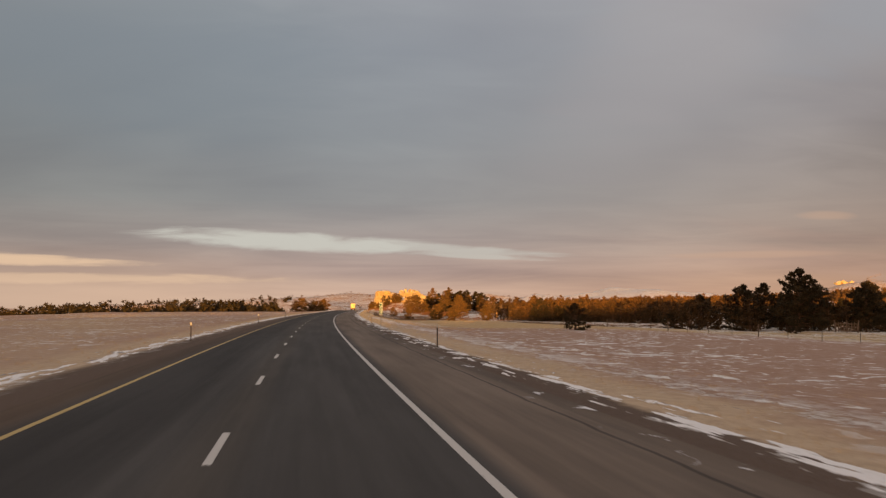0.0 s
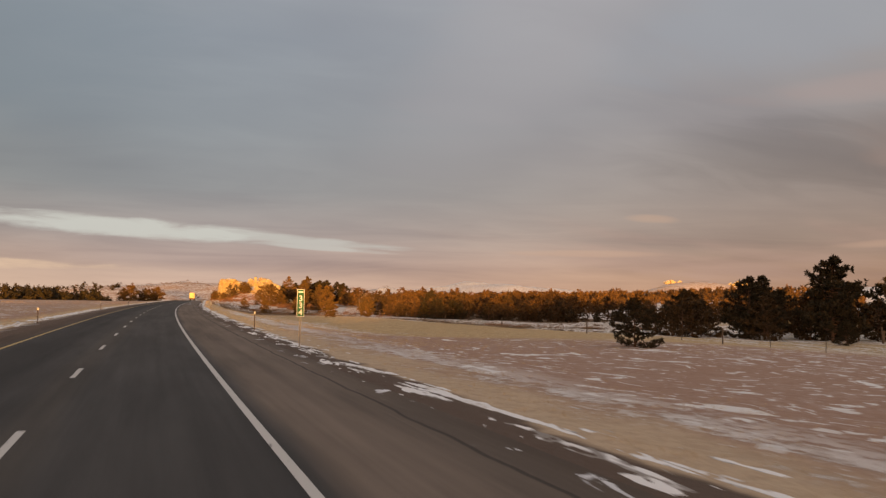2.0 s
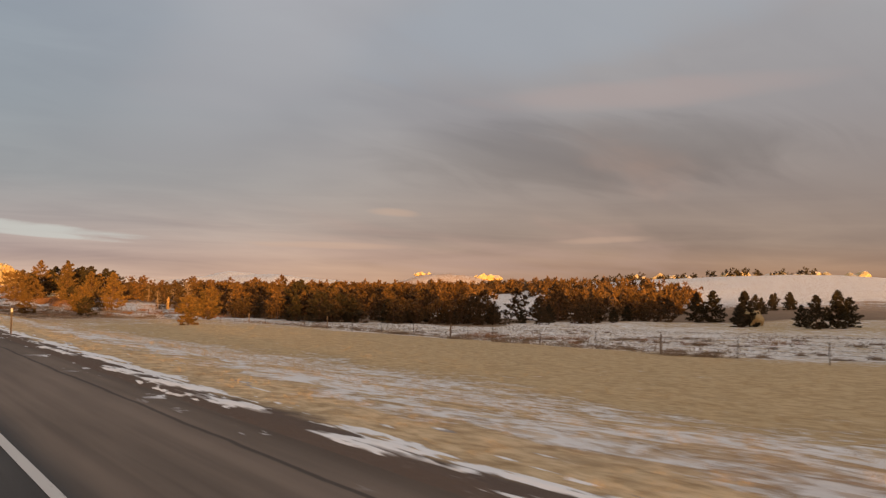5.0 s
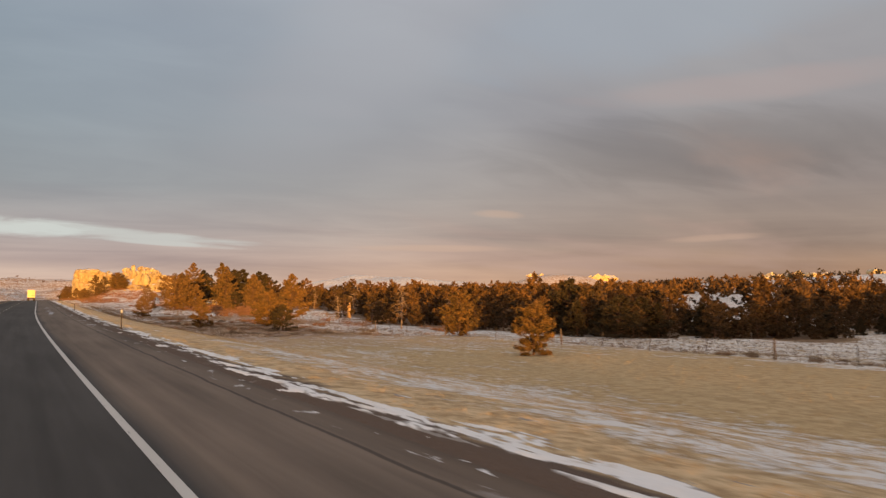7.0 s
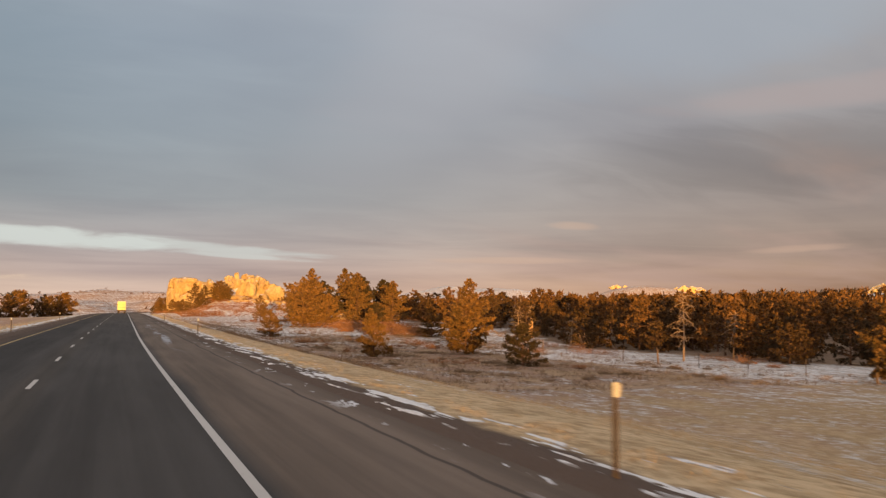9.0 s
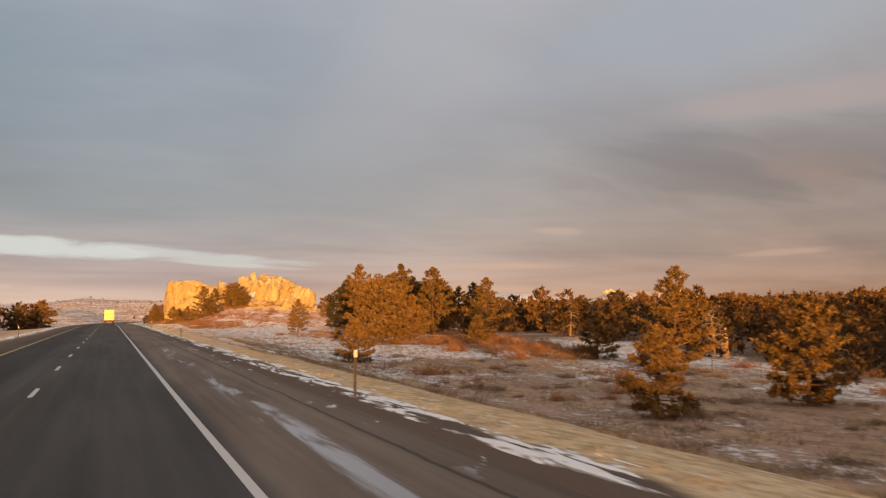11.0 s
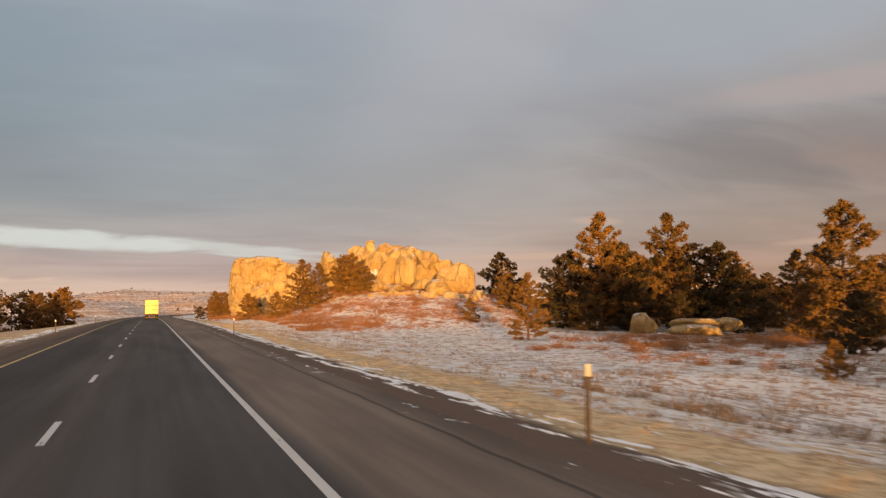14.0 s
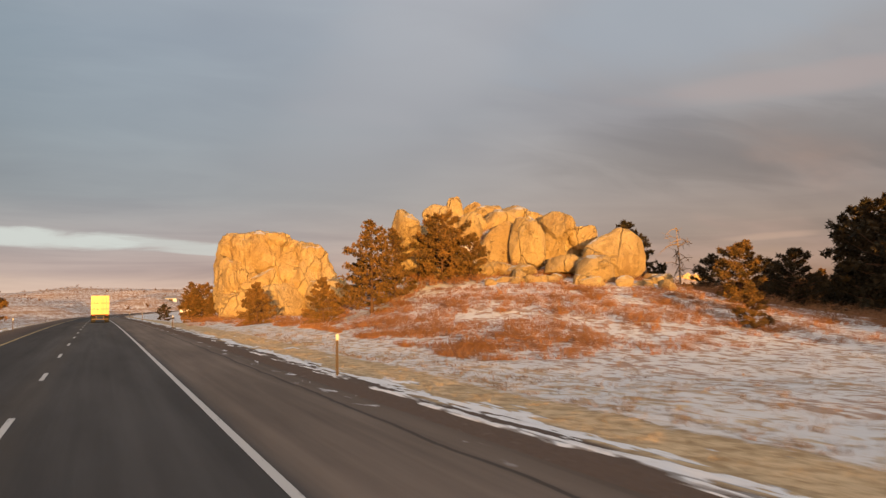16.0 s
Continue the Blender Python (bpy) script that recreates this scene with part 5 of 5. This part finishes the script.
# old timber gate panel at the field's far edge
gate = new("timber_gate")
for gx in (-1.7, 0.1, 1.8):
    bm = bmesh.new()
    bmesh.ops.create_cone(bm, cap_ends=True, segments=8, radius1=0.11, radius2=0.09, depth=2.6, matrix=Matrix.Translation((gx, 0, 0.75)) @ Matrix.Rotation(0.04 * gx, 4, "Y"))
    part("post", bm_mesh("post", bm, M_FENCE), gate)
for gz in (0.45, 0.95, 1.45):
    bm = bmesh.new()
    box_bm(bm, -1.75, 1.85, -0.14, -0.10, gz - 0.07, gz + 0.07)
    part("rail", bm_mesh("rail", bm, M_FENCE, 0.008), gate)
for k in range(9):
    bm = bmesh.new()
    box_bm(bm, -1.60 + 0.40 * k, -1.48 + 0.40 * k, -0.18, -0.145, 0.15, 1.65 + 0.12 * math.sin(k * 2.1))
    part("board", bm_mesh("board", bm, M_FENCE, 0.006), gate)
gate.matrix_basis = pose(88.0, 137.0, ground_z(88.0, 137.0), 0, 0, -42)
tagged(gate, "old grey timber gate panel beside dark pines", "gate")
set_boulder(1, 150.0, 238.5, ground_z(150.0, 238.5) + 0.9, 2.2, 2.0, 2.1, 20, 0, "large rounded grey boulder on the snowy meadow", "loose boulders")

# distant roadside board and pale sheds
board = new("roadside_board")
bm = bmesh.new(); box_bm(bm, -0.95, 0.95, -0.03, 0.03, 1.3, 2.7)
part("panel", bm_mesh("panel", bm, M_SIGNWHITE, 0.01), board)
for sx in (-0.6, 0.6):
    bm = bmesh.new(); box_bm(bm, sx - 0.06, sx + 0.06, 0.035, 0.13, -0.8, 2.6)
    part("post", bm_mesh("post", bm, M_FENCE), board)
board.location = (13.9, 545, ground_z(13.9, 545) + 0.4)
tagged(board, "pale blank road sign board seen in sunlight", "sign board")


def shed(x, y, w, d, h, turn):
    ob = new("farm_shed")
    bm = bmesh.new(); box_bm(bm, -w / 2, w / 2, -d / 2, d / 2, -1.0, h)
    part("wall", bm_mesh("wall", bm, M_SIGNWHITE), ob)
    vs = [(-w / 2 - .3, -d / 2 - .3, h + 0.01), (w / 2 + .3, -d / 2 - .3, h + 0.01), (w / 2 + .3, d / 2 + .3, h + 0.01), (-w / 2 - .3, d / 2 + .3, h + 0.01), (-w / 2 - .3, 0, h + 1.6), (w / 2 + .3, 0, h + 1.6)]
    part("roof", mesh_of("roof", vs, [(0, 1, 5, 4), (2, 3, 4, 5), (1, 2, 5), (3, 0, 4), (3, 2, 1, 0)], M_STEEL), ob)
    bm = bmesh.new(); box_bm(bm, -1.5, 1.5, -d / 2 - 0.08, -d / 2 - 0.01, -1, 2.2)
    part("door", bm_mesh("door", bm, M_FENCE), ob)
    ob.matrix_basis = pose(x, y, ground_z(x, y), 0, 0, turn)
    tagged(ob, "pale distant farm shed with metal roof", "shed", "distant sheds")


shed(52, 1100, 9, 6, 2.6, 10)
shed(88, 1150, 8, 6, 2.6, -20)

# ---- far outcrops on the ridge ----
FARROCK = [(1205, 1340, 40), (1222, 1321, 62), (1275, 1264, 34), (1331, 1198, 48), (1376, 1140, 42), (1437, 1050, 66), (1401, 1105, 54), (1470, 1000, 50), (1960, 2930, 85), (1775, 3080, 45)]
for i, (x, y, w2) in enumerate(FARROCK):
    pk = new("rock_outcrop")
    g = random.Random(300 + i)
    z0 = ground_z(x, y)
    for k in range(7):
        ob = part("rock_block", CRAGS[(i + k) % 4], pk)
        r = w2 * g.uniform(0.17, 0.34)
        ob.matrix_basis = pose(g.uniform(-1, 1) * w2 * 0.75, g.uniform(-1, 1) * w2 * 0.3, r * 0.05, 0, 0, g.uniform(0, 360)) @ Matrix.Diagonal((r, r, r * g.uniform(0.55, 0.9), 1))
    pk.matrix_basis = pose(x, y, z0, 0, 0, -45)
    tagged(pk, "distant orange-lit granite outcrop on the ridge", "rock", "distant outcrops")


# far scrub and woods: many small clumps
def far_woods(name, count, seed, where, label, size=(1.5, 4.0), mat=None):
    g = np.random.RandomState(seed)
    cen, rad = [], []
    while len(cen) < count:
        x, y = where(g)
        s = g.uniform(*size)
        for k in range(5):
            cen.append((x + g.normal() * s * 0.35, y + g.normal() * s * 0.35, ground_z(x, y) + s * (0.2 + 0.22 * k)))
            rad.append(s * (0.75 - 0.1 * k))
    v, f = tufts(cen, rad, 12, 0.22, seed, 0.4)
    tagged(new(name, mesh_of(name, v, f, mat or M_NEEDLE_DARK)), label, "trees", kind="stuff")


def ahead(g):
    a = g.uniform(-0.35, 0.35)
    r = g.uniform(700, 1700)
    x, y = r * math.sin(a), 300 + r * math.cos(a)
    return (x, y) if abs(x - road_x(y)) > 14 else (x + 40, y)


def left_far(g):
    a = g.uniform(-0.75, -0.08)
    while True:
        r = g.uniform(420, 1300)
        x, y = r * math.sin(a), r * math.cos(a)
        if fbm(x, y, 130.0, 5.0) > 0.05 or g.random_sample() < 0.02:
            return x, y
        a = g.uniform(-0.75, -0.08)


def right_far(g):
    a = g.uniform(0.55, 1.0)
    r = g.uniform(560, 1500)
    return r * math.sin(a), 140 + r * math.cos(a)


def back_wood(g):
    while True:
        x, y = g.uniform(120, 330), g.uniform(300, 760)
        if x - 3.4 < 1.19 * (y - 136) and (x > 240 or abs((x - 2) * 0.72 - (y - 175) * 0.69) > 18):
            return x, y


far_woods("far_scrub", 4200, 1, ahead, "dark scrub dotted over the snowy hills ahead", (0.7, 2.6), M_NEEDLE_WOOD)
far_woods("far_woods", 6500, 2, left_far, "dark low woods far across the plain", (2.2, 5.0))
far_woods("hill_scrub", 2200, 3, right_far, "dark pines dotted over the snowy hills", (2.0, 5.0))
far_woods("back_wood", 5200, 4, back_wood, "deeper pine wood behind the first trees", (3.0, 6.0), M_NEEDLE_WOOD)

# ---- lorry ahead ----
TRUCK_Y = 530.0
lorry = new("semi_trailer_truck")
bm = bmesh.new(); box_bm(bm, -1.29, 1.29, 0.05, 14.0, 1.15, 4.08)
part("trailer_body", bm_mesh("body", bm, M_TRAILER, 0.03), lorry, "yellow trailer box")
for sx in (-0.64, 0.64):
    bm = bmesh.new(); box_bm(bm, sx - 0.60, sx + 0.60, 0.0, 0.048, 1.28, 3.96)
    door = part("rear_door", bm_mesh("door", bm, M_TRAILER, 0.012), lorry, "yellow rear door")
    for bx in (-0.22, 0.22):
        bm = bmesh.new(); box_bm(bm, sx + bx - 0.018, sx + bx + 0.018, -0.045, -0.008, 1.25, 3.99)
        part("lock_rod", bm_mesh("lock_rod", bm, M_STEEL), door, "steel lock rod")
    for z in (2.05, 2.95):
        bm = bmesh.new(); box_bm(bm, sx - 0.55, sx + 0.55, -0.022, -0.006, z - 0.035, z + 0.035)
        part("hinge_bar", bm_mesh("hinge_bar", bm, M_FENCE), door, "brown horizontal bar")
bm = bmesh.new(); box_bm(bm, -1.3, 1.3, -0.02, 0.10, 1.0, 1.24)
part("rear_sill", bm_mesh("sill", bm, M_TRUCKDARK, 0.01), lorry, "dark rear sill")
for sx in (-1.05, -0.85, 0.85, 1.05):
    bm = bmesh.new(); box_bm(bm, sx - 0.07, sx + 0.07, -0.05, -0.021, 1.06, 1.18)
    part("tail_lamp", bm_mesh("lamp", bm, M_REDLENS, 0.01), lorry, "red tail lamp")
bm = bmesh.new(); box_bm(bm, -1.2, 1.2, 0.0, 0.10, 0.45, 0.58)
for sx in (-0.5, 0.5):
    box_bm(bm, sx - 0.05, sx + 0.05, 0.02, 0.09, 0.58, 1.0)
part("underrun_bar", bm_mesh("bar", bm, M_FENCE), lorry, "rusty underrun bar")
bm = bmesh.new(); box_bm(bm, -0.55, 0.55, 0.3, 13.5, 0.85, 1.14)
part("chassis", bm_mesh("chassis", bm, M_TRUCKDARK), lorry)
for yy in (1.2, 2.5, 11.0, 12.3, 17.5):
    for sx in (-1.0, 1.0):
        bm = bmesh.new()
        bmesh.ops.create_cone(bm, cap_ends=True, segments=24, radius1=0.5, radius2=0.5, depth=0.55, matrix=Matrix.Translation((sx, yy, 0.5)) @ Matrix.Rotation(math.pi / 2, 4, "Y"))
        part("wheel", bm_mesh("tyre", bm, M_RUBBER, 0.03), lorry, "black tyre")
for sx in (-0.95, 0.95):
    bm = bmesh.new(); box_bm(bm, sx - 0.3, sx + 0.3, 0.52, 0.545, 0.15, 0.9)
    part("mud_flap", bm_mesh("flap", bm, M_RUBBER), lorry, "black mud flap")
bm = bmesh.new(); box_bm(bm, -1.2, 1.2, 14.8, 17.0, 0.9, 3.7); box_bm(bm, -1.0, 1.0, 17.0, 18.6, 0.8, 2.2)
part("cab", bm_mesh("cab", bm, M_BLUEPAINT, 0.08), lorry, "tractor cab")
lorry.location = (0.05 + road_x(TRUCK_Y), TRUCK_Y, road_z(TRUCK_Y))
tagged(lorry, "yellow box trailer truck lit by low sun on the highway", "truck")
